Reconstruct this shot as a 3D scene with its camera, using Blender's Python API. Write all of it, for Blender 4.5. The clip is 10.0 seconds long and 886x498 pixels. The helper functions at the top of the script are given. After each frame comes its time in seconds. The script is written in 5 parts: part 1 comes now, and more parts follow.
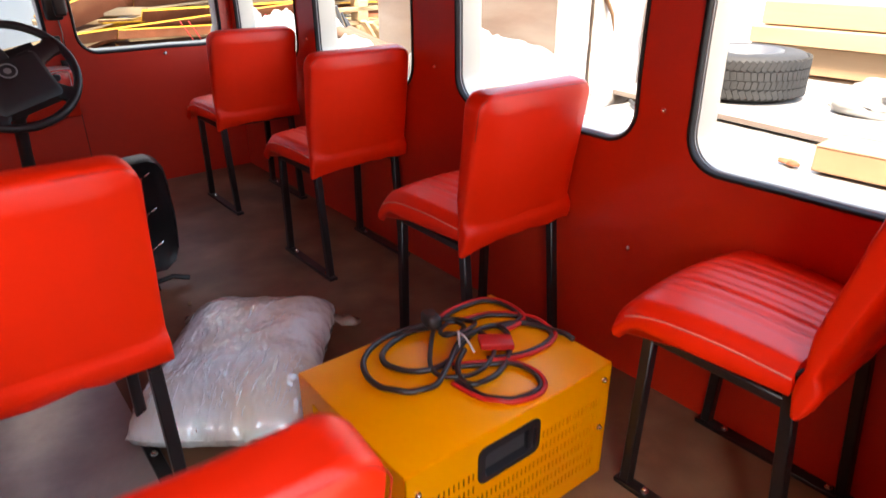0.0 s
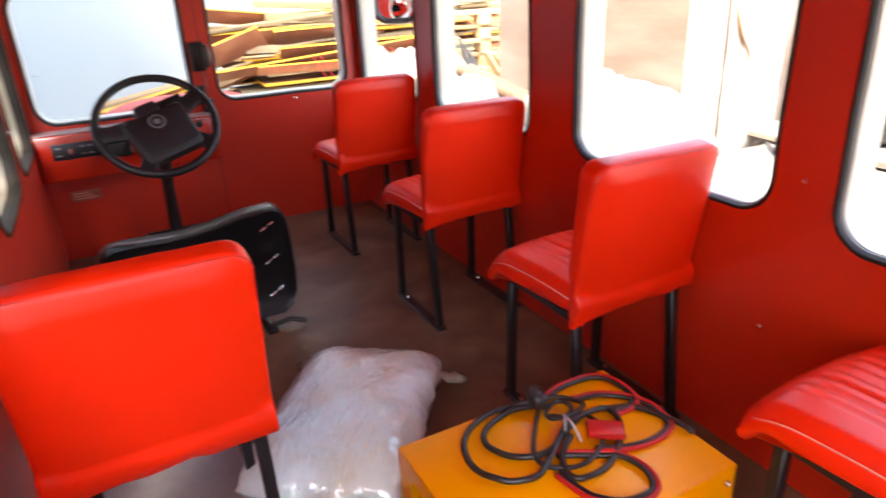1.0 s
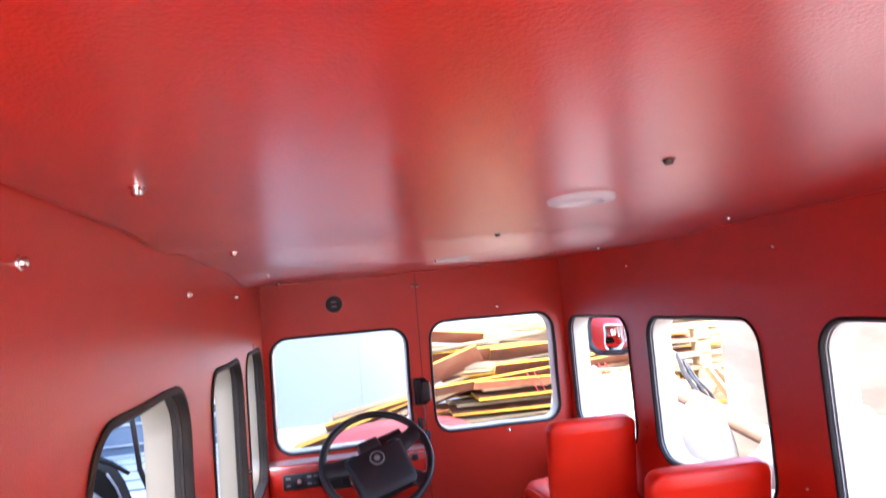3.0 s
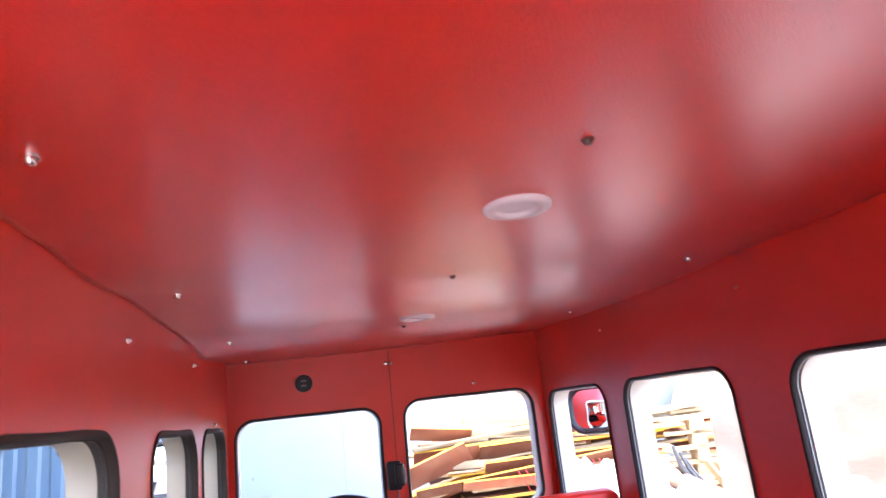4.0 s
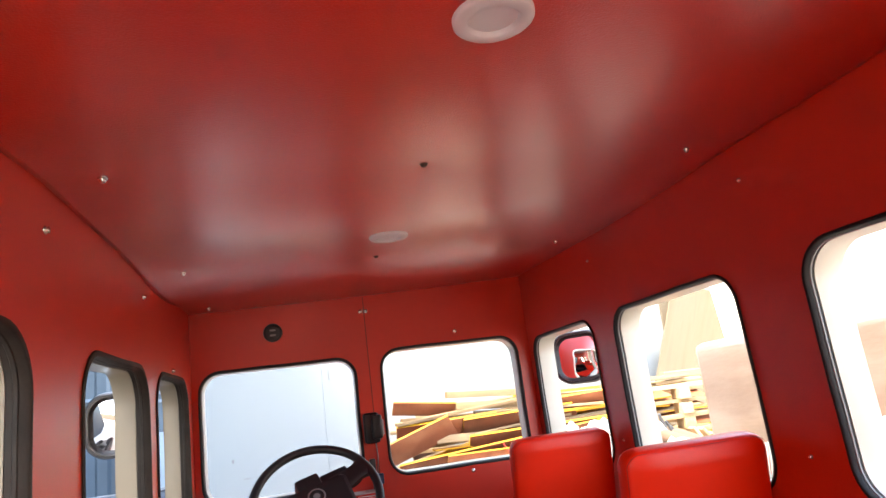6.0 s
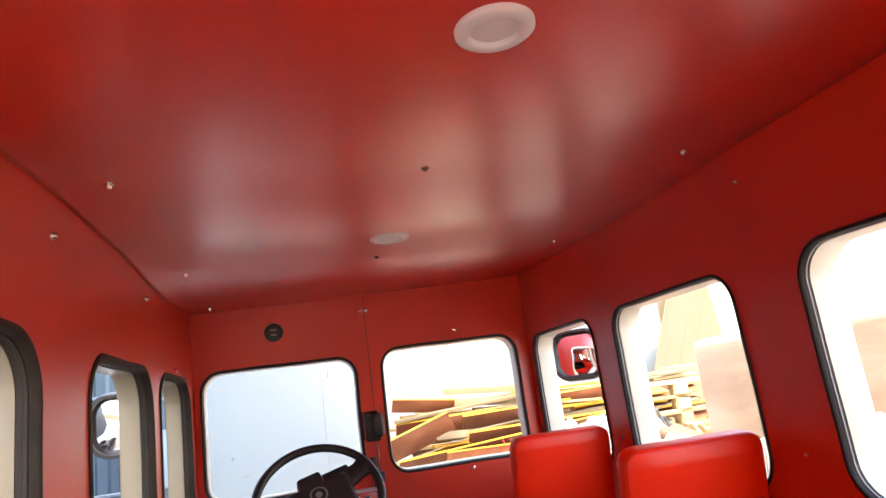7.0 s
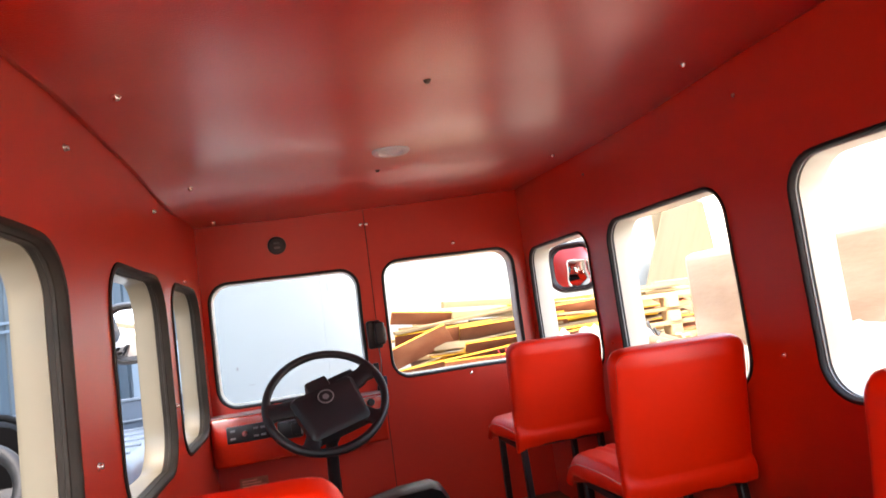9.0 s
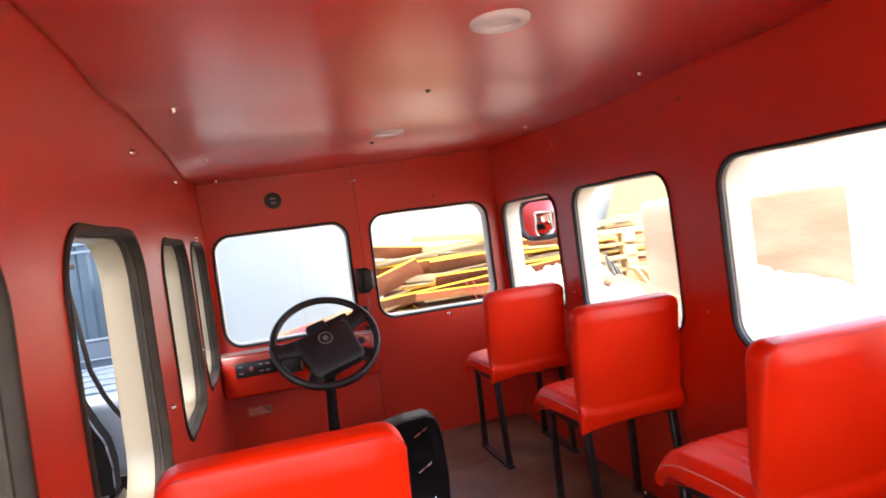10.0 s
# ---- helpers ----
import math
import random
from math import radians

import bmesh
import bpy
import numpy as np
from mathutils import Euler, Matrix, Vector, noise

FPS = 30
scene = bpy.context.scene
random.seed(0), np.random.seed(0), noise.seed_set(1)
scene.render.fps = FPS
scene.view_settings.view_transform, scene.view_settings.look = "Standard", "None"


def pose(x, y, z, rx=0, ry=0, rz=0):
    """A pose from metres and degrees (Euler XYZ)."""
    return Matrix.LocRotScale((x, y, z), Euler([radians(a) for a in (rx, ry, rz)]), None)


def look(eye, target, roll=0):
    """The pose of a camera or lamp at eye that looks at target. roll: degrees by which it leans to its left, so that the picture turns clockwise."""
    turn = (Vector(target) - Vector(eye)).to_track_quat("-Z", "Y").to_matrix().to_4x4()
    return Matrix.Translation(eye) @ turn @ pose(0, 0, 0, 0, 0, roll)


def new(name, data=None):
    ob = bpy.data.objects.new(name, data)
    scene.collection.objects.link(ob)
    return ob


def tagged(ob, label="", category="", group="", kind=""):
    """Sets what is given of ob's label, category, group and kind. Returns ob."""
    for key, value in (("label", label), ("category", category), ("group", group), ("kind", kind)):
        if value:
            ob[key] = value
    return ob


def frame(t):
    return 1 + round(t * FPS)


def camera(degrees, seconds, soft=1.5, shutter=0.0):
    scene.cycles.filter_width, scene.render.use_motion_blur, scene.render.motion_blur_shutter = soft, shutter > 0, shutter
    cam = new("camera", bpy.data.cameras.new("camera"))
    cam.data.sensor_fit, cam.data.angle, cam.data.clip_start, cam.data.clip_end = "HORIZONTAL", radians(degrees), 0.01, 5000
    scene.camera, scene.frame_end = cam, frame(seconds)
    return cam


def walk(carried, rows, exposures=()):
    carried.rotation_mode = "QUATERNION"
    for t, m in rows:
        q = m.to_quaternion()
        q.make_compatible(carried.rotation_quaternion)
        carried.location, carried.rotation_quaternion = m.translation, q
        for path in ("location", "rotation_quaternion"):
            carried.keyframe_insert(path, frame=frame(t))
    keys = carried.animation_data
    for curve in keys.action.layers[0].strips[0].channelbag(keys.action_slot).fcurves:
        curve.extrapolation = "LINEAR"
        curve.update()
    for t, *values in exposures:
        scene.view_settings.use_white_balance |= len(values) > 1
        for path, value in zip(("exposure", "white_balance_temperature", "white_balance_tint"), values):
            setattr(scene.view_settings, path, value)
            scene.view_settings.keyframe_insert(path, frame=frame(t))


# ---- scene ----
cam = camera(68.8, 10.0, shutter=0.4)
PATH = [
    (0, (0.121, 0.013, 1.064), (1.242, 1.442, 0.228), -0.4),
    (0.5, (0.123, 0.051, 1.16), (1.226, 1.506, 0.344), -1.6),
    (1, (0.183, 0.069, 1.149), (1.02, 1.715, 0.38), -2.9),
    (1.5, (0.187, 0.087, 1.199), (0.743, 1.884, 0.519), -2.5),
    (2, (0.181, 0.119, 1.255), (0.61, 2.027, 0.834), -2.5),
    (2.5, (0.194, 0.14, 1.292), (0.568, 2.102, 1.187), -3.6),
    (3, (0.211, 0.142, 1.3), (0.573, 2.102, 1.463), -4.8),
    (3.2, (0.217, 0.146, 1.304), (0.586, 2.096, 1.556), -5.2),
    (4.3, (0.349, 0.246, 1.042), (0.78, 2.126, 1.57), -6.9),
    (4.5, (0.372, 0.302, 0.988), (0.825, 2.173, 1.531), -7.5),
    (5, (0.379, 0.357, 0.945), (0.846, 2.237, 1.442), -8.1),
    (5.5, (0.367, 0.424, 0.946), (0.821, 2.317, 1.404), -7.5),
    (7, (0.342, 0.398, 0.963), (0.802, 2.295, 1.398), -7.8),
    (7.5, (0.34, 0.394, 0.959), (0.807, 2.296, 1.362), -8.0),
    (8, (0.326, 0.396, 0.955), (0.792, 2.305, 1.324), -8.0),
    (8.5, (0.318, 0.396, 0.95), (0.78, 2.316, 1.269), -8.0),
    (9, (0.316, 0.353, 0.944), (0.763, 2.294, 1.126), -7.7),
    (9.5, (0.257, 0.202, 1.026), (0.685, 2.154, 1.095), -7.4),
    (9.6, (0.242, 0.167, 1.043), (0.673, 2.119, 1.087), -7.1),
    (10, (0.168, 0.035, 1.084), (0.695, 1.964, 1.02), -7.6),
]
walk(cam, [(t, look(eye, target, roll)) for t, eye, target, roll in PATH], exposures=[
    (0.0, 3.68, 7600, 8), (0.6, 3.94, 7650, 8), (1.0, 4.08, 7600, 8), (1.5, 4.31, 7350, 9), (2.0, 4.35, 6850, 11), (2.5, 4.32, 6550, 12), (3.2, 4.40, 5950, 15), (4.5, 4.40, 6000, 15), (5.0, 3.93, 6600, 12), (5.5, 3.93, 7250, 10), (7.0, 4.02, 7850, 9), (9.0, 4.05, 7900, 9), (10.0, 4.15, 7850, 9)])

# ---- world and sun: bright hazy daylight in an open yard ----
world = bpy.data.worlds.new("sky")
scene.world = world
world.use_nodes = True
wt = world.node_tree
sky = wt.nodes.new("ShaderNodeTexSky")
sky.sky_type, sky.sun_disc = "NISHITA", False
sky.sun_elevation, sky.sun_rotation = radians(60), radians(245)
sky.dust_density = 3.0
wt.nodes["Background"].inputs["Strength"].default_value = 0.15
wt.links.new(sky.outputs["Color"], wt.nodes["Background"].inputs["Color"])
sun = new("sun", bpy.data.lights.new("sun", "SUN"))
sun.data.energy, sun.data.angle, sun.data.color = 1.35, radians(8), (1.0, 0.93, 0.84)
sun.matrix_world = look((-9, -4.2, 17.2), (0, 0, 0))

# ---- plan, in metres ----
XL, XR, YF, YB, ZC = -0.112, 1.432, 3.413, -0.16, 1.458
SKIN = 0.09          # depth of the double wall
GROUND = -0.42


# ---- materials ----
def mat(name, color, rough=0.5, metal=0.0, var=0.12, scale=6.0, bump=0.0, bscale=60.0, second=None, mix=0.0, mscale=2.0,
        spec=0.5, coat=0.0, crough=0.08, rvar=0.0, stretch=(1, 1, 1), per_object=0.0, sheen=0.0):
    """Procedural surface: base colour with variation at two scales, fine relief and uneven gloss."""
    m = bpy.data.materials.new(name)
    m.use_nodes = True
    nt = m.node_tree
    b = nt.nodes["Principled BSDF"]
    tc = nt.nodes.new("ShaderNodeTexCoord")
    mp = nt.nodes.new("ShaderNodeMapping")
    mp.inputs["Scale"].default_value = stretch
    nt.links.new(tc.outputs["Object"], mp.inputs["Vector"])

    def noise_at(sc, detail=4.0):
        n = nt.nodes.new("ShaderNodeTexNoise")
        n.inputs["Scale"].default_value, n.inputs["Detail"].default_value = sc, detail
        nt.links.new(mp.outputs["Vector"], n.inputs["Vector"])
        return n.outputs["Fac"]

    def ramp(fac, lo, hi, a=0.3, z=0.7):
        r = nt.nodes.new("ShaderNodeMapRange")
        r.inputs["From Min"].default_value, r.inputs["From Max"].default_value = a, z
        r.inputs["To Min"].default_value, r.inputs["To Max"].default_value = lo, hi
        nt.links.new(fac, r.inputs["Value"])
        return r.outputs["Result"]

    def mixer(fac, a, bcol, blend="MIX"):
        x = nt.nodes.new("ShaderNodeMix")
        x.data_type, x.blend_type = "RGBA", blend
        if isinstance(fac, float):
            x.inputs["Factor"].default_value = fac
        else:
            nt.links.new(fac, x.inputs["Factor"])
        for val, slot in ((a, 6), (bcol, 7)):
            if isinstance(val, tuple):
                x.inputs[slot].default_value = (*val, 1)
            else:
                nt.links.new(val, x.inputs[slot])
        return x.outputs[2]

    dark = tuple(c * (1 - var) for c in color)
    light = tuple(min(1, c * (1 + var)) for c in color)
    col = mixer(ramp(noise_at(scale), 0, 1), dark, light)
    col = mixer(ramp(noise_at(scale * 9), 0, var * 1.5), col, tuple(c * 0.7 for c in color))
    if second:
        col = mixer(ramp(noise_at(mscale, 6.0), 0, mix, 0.45, 0.7), col, second)
    if per_object:
        oi = nt.nodes.new("ShaderNodeObjectInfo")
        hsv = nt.nodes.new("ShaderNodeHueSaturation")
        nt.links.new(col, hsv.inputs["Color"])
        nt.links.new(ramp(oi.outputs["Random"], 1 - per_object, 1 + per_object, 0, 1), hsv.inputs["Value"])
        col = hsv.outputs["Color"]
    nt.links.new(col, b.inputs["Base Color"])
    b.inputs["Metallic"].default_value = metal
    b.inputs["Specular IOR Level"].default_value = spec
    b.inputs["Coat Weight"].default_value = coat
    b.inputs["Coat Roughness"].default_value = crough
    b.inputs["Sheen Weight"].default_value = sheen
    if rvar:
        nt.links.new(ramp(noise_at(scale * 0.7), rough - rvar, rough + rvar), b.inputs["Roughness"])
    else:
        b.inputs["Roughness"].default_value = rough
    if bump:
        bp = nt.nodes.new("ShaderNodeBump")
        bp.inputs["Strength"].default_value, bp.inputs["Distance"].default_value = bump, 0.004
        nt.links.new(noise_at(bscale, 3.0), bp.inputs["Height"])
        nt.links.new(bp.outputs["Normal"], b.inputs["Normal"])
    return m


PANEL = mat("red_leatherette_panel", (0.56, 0.021, 0.004), 0.42, spec=0.44, var=0.07, scale=3, bump=0.15, bscale=260, coat=0.60, crough=0.34)
DASHM = mat("red_gloss_dash_leatherette", (0.56, 0.020, 0.006), 0.24, var=0.06, scale=3, bump=0.08, bscale=260, spec=0.8, coat=1.0, crough=0.16)
CEIL = mat("red_gloss_ceiling_panel", (0.50, 0.017, 0.004), 0.32, spec=0.35, coat=0.80, crough=0.28, var=0.08, scale=2.5, bump=0.36, bscale=300)
BODY = mat("red_body_paint", (0.330, 0.011, 0.008), 0.42, var=0.05, spec=0.35)
VINYL = mat("red_vinyl_upholstery", (0.88, 0.023, 0.004), 0.41, spec=0.40, var=0.05, scale=5, bump=0.08, bscale=320)
VINYLD = mat("dark_red_thread", (0.42, 0.012, 0.005), 0.5)
PIPE = mat("pale_red_piping", (0.85, 0.30, 0.23), 0.4)
STEEL = mat("black_painted_steel", (0.012, 0.011, 0.012), 0.38, var=0.2, scale=14, bump=0.05, bscale=120)
RUBBER = mat("black_rubber", (0.014, 0.013, 0.013), 0.55, spec=0.3, var=0.2, scale=20, bump=0.08, bscale=150)
GREYRUB = mat("grey_rubber_lip", (0.20, 0.20, 0.20), 0.4, var=0.15)
# reveal gelcoat in its well-lit tone, for the right and front windows
CREAM_LIT = mat("cream_gelcoat_lit", (0.518, 0.490, 0.410), 0.32, var=0.04, scale=4, bump=0.04, bscale=40)
BROWNRUB = mat("dark_brown_rubber", (0.022, 0.0165, 0.0125), 0.60, spec=0.28, var=0.25, scale=20, bump=0.10, bscale=120)
# same gelcoat for the left reveals, weaker light put into its colour
CREAM_DIM = mat("cream_gelcoat_dim", (0.215, 0.185, 0.132), 0.35, var=0.04, scale=4, bump=0.04, bscale=40)
FLOORM = mat("brown_floor_vinyl", (0.165, 0.088, 0.050), 0.42, spec=0.35, var=0.28, scale=4, bump=0.10, bscale=80, second=(0.265, 0.170, 0.105), mix=0.85, mscale=4.5, rvar=0.10)
FLOORG = mat("scuffed_grey_sheet", (0.37, 0.355, 0.34), 0.42, var=0.2, scale=5, bump=0.08, bscale=60, second=(0.17, 0.15, 0.14), mix=0.5, mscale=4)
CHROME = mat("chrome", (0.70, 0.66, 0.62), 0.25, metal=1.0, var=0.05)
WHITEP = mat("white_plastic", (0.60, 0.54, 0.53), 0.4, var=0.03)
DIFF = mat("milky_diffuser", (0.64, 0.58, 0.57), 0.5, var=0.02)
BLACKP = mat("black_plastic", (0.014, 0.014, 0.016), 0.42, var=0.15, scale=20, bump=0.10, bscale=300)
BLACKV = mat("black_vinyl_seat", (0.006, 0.006, 0.007), 0.34, var=0.2, scale=9, bump=0.08, bscale=180, spec=0.35)
GREYP = mat("grey_plastic", (0.22, 0.22, 0.23), 0.45, var=0.1)
DARKG = mat("dark_grey_plastic", (0.05, 0.048, 0.05), 0.5)
BLUEP = mat("dark_blue_paint", (0.012, 0.022, 0.070), 0.4, var=0.15)
ORANGE = mat("orange_powder_coat", (1.0, 0.36, 0.003), 0.32, spec=0.35, var=0.05, scale=3, bump=0.05, bscale=400, second=(0.92, 0.29, 0.01), mix=0.25, mscale=5)
DARKIN = mat("dark_interior_metal", (0.02, 0.018, 0.016), 0.5)
CABLEB = mat("black_cable_sheath", (0.024, 0.020, 0.018), 0.36, var=0.2, scale=30)
CABLER = mat("red_cable_sheath", (0.55, 0.015, 0.012), 0.4, var=0.1, scale=30)


def crumpled_film(name, color, tan, size, depth):
    """Crumpled clear film over pale goods: sharp folded facets and a hard gloss."""
    m = bpy.data.materials.new(name)
    m.use_nodes = True
    nt = m.node_tree
    b = nt.nodes["Principled BSDF"]
    tc = nt.nodes.new("ShaderNodeTexCoord")
    mp = nt.nodes.new("ShaderNodeMapping")
    mp.inputs["Scale"].default_value = (1.5, 1.0, 1.0)
    nt.links.new(tc.outputs["Object"], mp.inputs["Vector"])
    warp = nt.nodes.new("ShaderNodeTexNoise")
    warp.inputs["Scale"].default_value = size * 0.35
    nt.links.new(mp.outputs["Vector"], warp.inputs["Vector"])
    add = nt.nodes.new("ShaderNodeVectorMath")
    add.operation = "MULTIPLY_ADD"
    nt.links.new(warp.outputs["Color"], add.inputs[0])
    add.inputs[1].default_value = (0.09, 0.09, 0.09)
    nt.links.new(mp.outputs["Vector"], add.inputs[2])
    heights = []
    for sc in (size, size * 2.6):
        v = nt.nodes.new("ShaderNodeTexVoronoi")
        v.feature = "F1"
        v.inputs["Scale"].default_value = sc
        nt.links.new(add.outputs["Vector"], v.inputs["Vector"])
        heights.append(v.outputs["Distance"])
    hs = nt.nodes.new("ShaderNodeMath")
    hs.operation = "MULTIPLY_ADD"
    nt.links.new(heights[1], hs.inputs[0])
    hs.inputs[1].default_value = 0.4
    nt.links.new(heights[0], hs.inputs[2])
    bp = nt.nodes.new("ShaderNodeBump")
    bp.inputs["Strength"].default_value, bp.inputs["Distance"].default_value = 0.55, depth
    nt.links.new(hs.outputs["Value"], bp.inputs["Height"])
    soft = nt.nodes.new("ShaderNodeBump")
    soft.inputs["Strength"].default_value, soft.inputs["Distance"].default_value = 0.05, depth
    nt.links.new(hs.outputs["Value"], soft.inputs["Height"])
    nt.links.new(soft.outputs["Normal"], b.inputs["Normal"])
    nt.links.new(bp.outputs["Normal"], b.inputs["Coat Normal"])
    b.inputs["Coat IOR"].default_value = 1.9
    blot = nt.nodes.new("ShaderNodeTexNoise")
    blot.inputs["Scale"].default_value, blot.inputs["Detail"].default_value = 5.0, 5.0
    nt.links.new(tc.outputs["Object"], blot.inputs["Vector"])
    mr_ = nt.nodes.new("ShaderNodeMapRange")
    mr_.inputs["From Min"].default_value, mr_.inputs["From Max"].default_value = 0.42, 0.66
    nt.links.new(blot.outputs["Fac"], mr_.inputs["Value"])
    mx = nt.nodes.new("ShaderNodeMix")
    mx.data_type = "RGBA"
    mx.inputs[6].default_value, mx.inputs[7].default_value = (*color, 1), (*tan, 1)
    nt.links.new(mr_.outputs["Result"], mx.inputs["Factor"])
    nt.links.new(mx.outputs[2], b.inputs["Base Color"])
    b.inputs["Roughness"].default_value = 0.35
    b.inputs["Coat Weight"].default_value, b.inputs["Coat Roughness"].default_value = 1.0, 0.10
    return m


ROLLC = mat("dark_brown_cardboard", (0.115, 0.068, 0.042), 0.7, var=0.12, scale=4, bump=0.1, bscale=60)
FILM = crumpled_film("crinkled_stretch_film", (0.74, 0.92, 0.93), (0.70, 0.70, 0.56), 11, 0.020)
CONCRETE = mat("dusty_concrete", (0.50, 0.47, 0.42), 0.8, var=0.18, scale=1.3, bump=0.3, bscale=25, second=(0.3, 0.27, 0.24), mix=0.5, mscale=0.8)
WHITEWALL = mat("pale_painted_sheet_wall", (0.294, 0.329, 0.345), 0.5, var=0.05, scale=0.6, second=(0.262, 0.299, 0.317), mix=0.3, mscale=0.5)
WHITEW = mat("white_backdrop_wall", (0.70, 0.70, 0.69), 0.6, var=0.03, scale=0.8)
DARKP = mat("dull_black_plastic", (0.005, 0.005, 0.005), 0.7, var=0.2, spec=0.10)
BLUEWALL = mat("blue_painted_corrugated_steel", (0.075, 0.115, 0.155), 0.40, var=0.14, scale=1.5, second=(0.13, 0.17, 0.20), mix=0.6, mscale=1.2, stretch=(1, 1, 0.3))
# kept dark so that little light bounces into the left windows
SHADEWALL = mat("dark_blue_shade_wall", (0.030, 0.038, 0.048), 0.5, var=0.08, scale=1.2)
PALEBLUE = mat("pale_blue_sheet_metal", (0.20, 0.27, 0.34), 0.45, var=0.08)
PINE = mat("rough_pine", (0.320, 0.232, 0.136), 0.85, spec=0.15, var=0.18, scale=5, bump=0.3, bscale=40, stretch=(0.6, 5, 5), per_object=0.3, second=(0.248, 0.164, 0.088), mix=0.5, mscale=3)
PLYB = mat("brown_film_plywood", (0.20, 0.068, 0.034), 0.7, spec=0.15, var=0.25, scale=3, bump=0.1, bscale=30, per_object=0.4, second=(0.26, 0.13, 0.075), mix=0.6, mscale=2)
YELLOW = mat("yellow_edge_paint", (0.52, 0.27, 0.012), 0.5, var=0.1)
PLYC = mat("raw_plywood", (0.126, 0.108, 0.080), 0.75, spec=0.2, var=0.10, scale=3, bump=0.15, bscale=30, stretch=(2.5, 1, 0.25), second=(0.092, 0.074, 0.050), mix=0.6, mscale=3)
CARD = mat("brown_cardboard", (0.29, 0.165, 0.09), 0.75, var=0.08, scale=4, bump=0.1, bscale=60)
PAPER = mat("white_plastic_sheet", (0.25, 0.245, 0.235), 0.45, var=0.12, scale=5, bump=0.5, bscale=14)
WRAPC = mat("film_wrapped_cardboard", (0.150, 0.113, 0.092), 0.30, var=0.10, scale=2.5, bump=0.3, bscale=16, second=(0.21, 0.175, 0.152), mix=0.7, mscale=1.6, stretch=(1, 1, 4), coat=0.4)
TYRE = mat("tyre_rubber", (0.013, 0.0125, 0.0125), 0.75, var=0.2, scale=12, bump=0.2, bscale=80)
STEELG = mat("grey_wheel_steel", (0.10, 0.10, 0.105), 0.45, metal=0.5)
BEIGEB = mat("beige_board", (0.33, 0.215, 0.125), 0.6, var=0.08, scale=3, bump=0.1, bscale=40, stretch=(4, 0.3, 4))
GREYBAG = mat("grey_tarpaulin", (0.06, 0.065, 0.075), 0.8, spec=0.2, var=0.4, scale=14, bump=0.5, bscale=30)
REDSTRAP = mat("red_strap", (0.65, 0.03, 0.04), 0.5)
STICKER = mat("faded_sticker", (0.42, 0.13, 0.07), 0.5, var=0.3, scale=30)
MIRROR = mat("mirror_glass", (0.9, 0.9, 0.9), 0.02, metal=1.0, var=0.0)
GLASS = bpy.data.materials.new("window_glass")
GLASS.use_nodes = True
_g = GLASS.node_tree.nodes["Principled BSDF"]
_g.inputs["Transmission Weight"].default_value, _g.inputs["Roughness"].default_value, _g.inputs["IOR"].default_value = 1.0, 0.0, 1.01


# ---- mesh helpers ----
def mesh_of(bm, material, smooth=None):
    bmesh.ops.recalc_face_normals(bm, faces=bm.faces)
    me = bpy.data.meshes.new("mesh")
    bm.to_mesh(me)
    bm.free()
    for m in material if isinstance(material, (list, tuple)) else [material]:
        me.materials.append(m)
    if smooth is not None:
        me.shade_smooth() if smooth >= 180 else me.set_sharp_from_angle(angle=radians(smooth))
        if smooth < 180:
            me.polygons.foreach_set("use_smooth", [True] * len(me.polygons))
    return me


def part(name, bm, material, parent=None, label="", smooth=40):
    ob = new(name, mesh_of(bm, material, smooth))
    if parent is not None:
        ob.parent = parent
    return tagged(ob, label)


def empty(name, m=None):
    ob = new(name)
    ob.empty_display_size = 0.05
    if m is not None:
        ob.matrix_world = m
    return ob


def box(bm, x0, x1, y0, y1, z0, z1, bevel=0.0, seg=2, m=None):
    vs = [bm.verts.new(((x0, x1)[i & 1], (y0, y1)[i >> 1 & 1], (z0, z1)[i >> 2 & 1])) for i in range(8)]
    fs = [bm.faces.new([vs[i] for i in q]) for q in ((0, 2, 3, 1), (4, 5, 7, 6), (0, 1, 5, 4), (2, 6, 7, 3), (0, 4, 6, 2), (1, 3, 7, 5))]
    out = vs
    if bevel:
        r = bmesh.ops.bevel(bm, geom=list({e for f in fs for e in f.edges}), offset=bevel, segments=seg, affect="EDGES", profile=0.5)
        out = list({v for f in r["faces"] for v in f.verts} | {v for v in vs if v.is_valid})
    if m is not None:
        bmesh.ops.transform(bm, matrix=m, verts=[v for v in out if v.is_valid])
    return out


def tube(bm, pts, r, n=10, closed=False, flat=1.0):
    """A swept round bar along points."""
    pts = [Vector(p) for p in pts]
    rings, up = [], Vector((0, 0, 1))
    for i, p in enumerate(pts):
        a = pts[i - 1] if (i or closed) else p
        b = pts[(i + 1) % len(pts)] if (i < len(pts) - 1 or closed) else p
        d = (b - a).normalized()
        s = d.cross(up)
        s = s.normalized() if s.length > 1e-3 else d.cross(Vector((1, 0, 0))).normalized()
        u = s.cross(d)
        rr = r[i] if isinstance(r, (list, tuple)) else r
        rings.append([bm.verts.new(p + s * rr * math.cos(2 * math.pi * k / n) + u * rr * flat * math.sin(2 * math.pi * k / n)) for k in range(n)])
    for i in range(len(rings) - (0 if closed else 1)):
        a, b = rings[i], rings[(i + 1) % len(rings)]
        for k in range(n):
            bm.faces.new((a[k], a[(k + 1) % n], b[(k + 1) % n], b[k]))
    if not closed:
        bm.faces.new(rings[0][::-1])
        bm.faces.new(rings[-1])


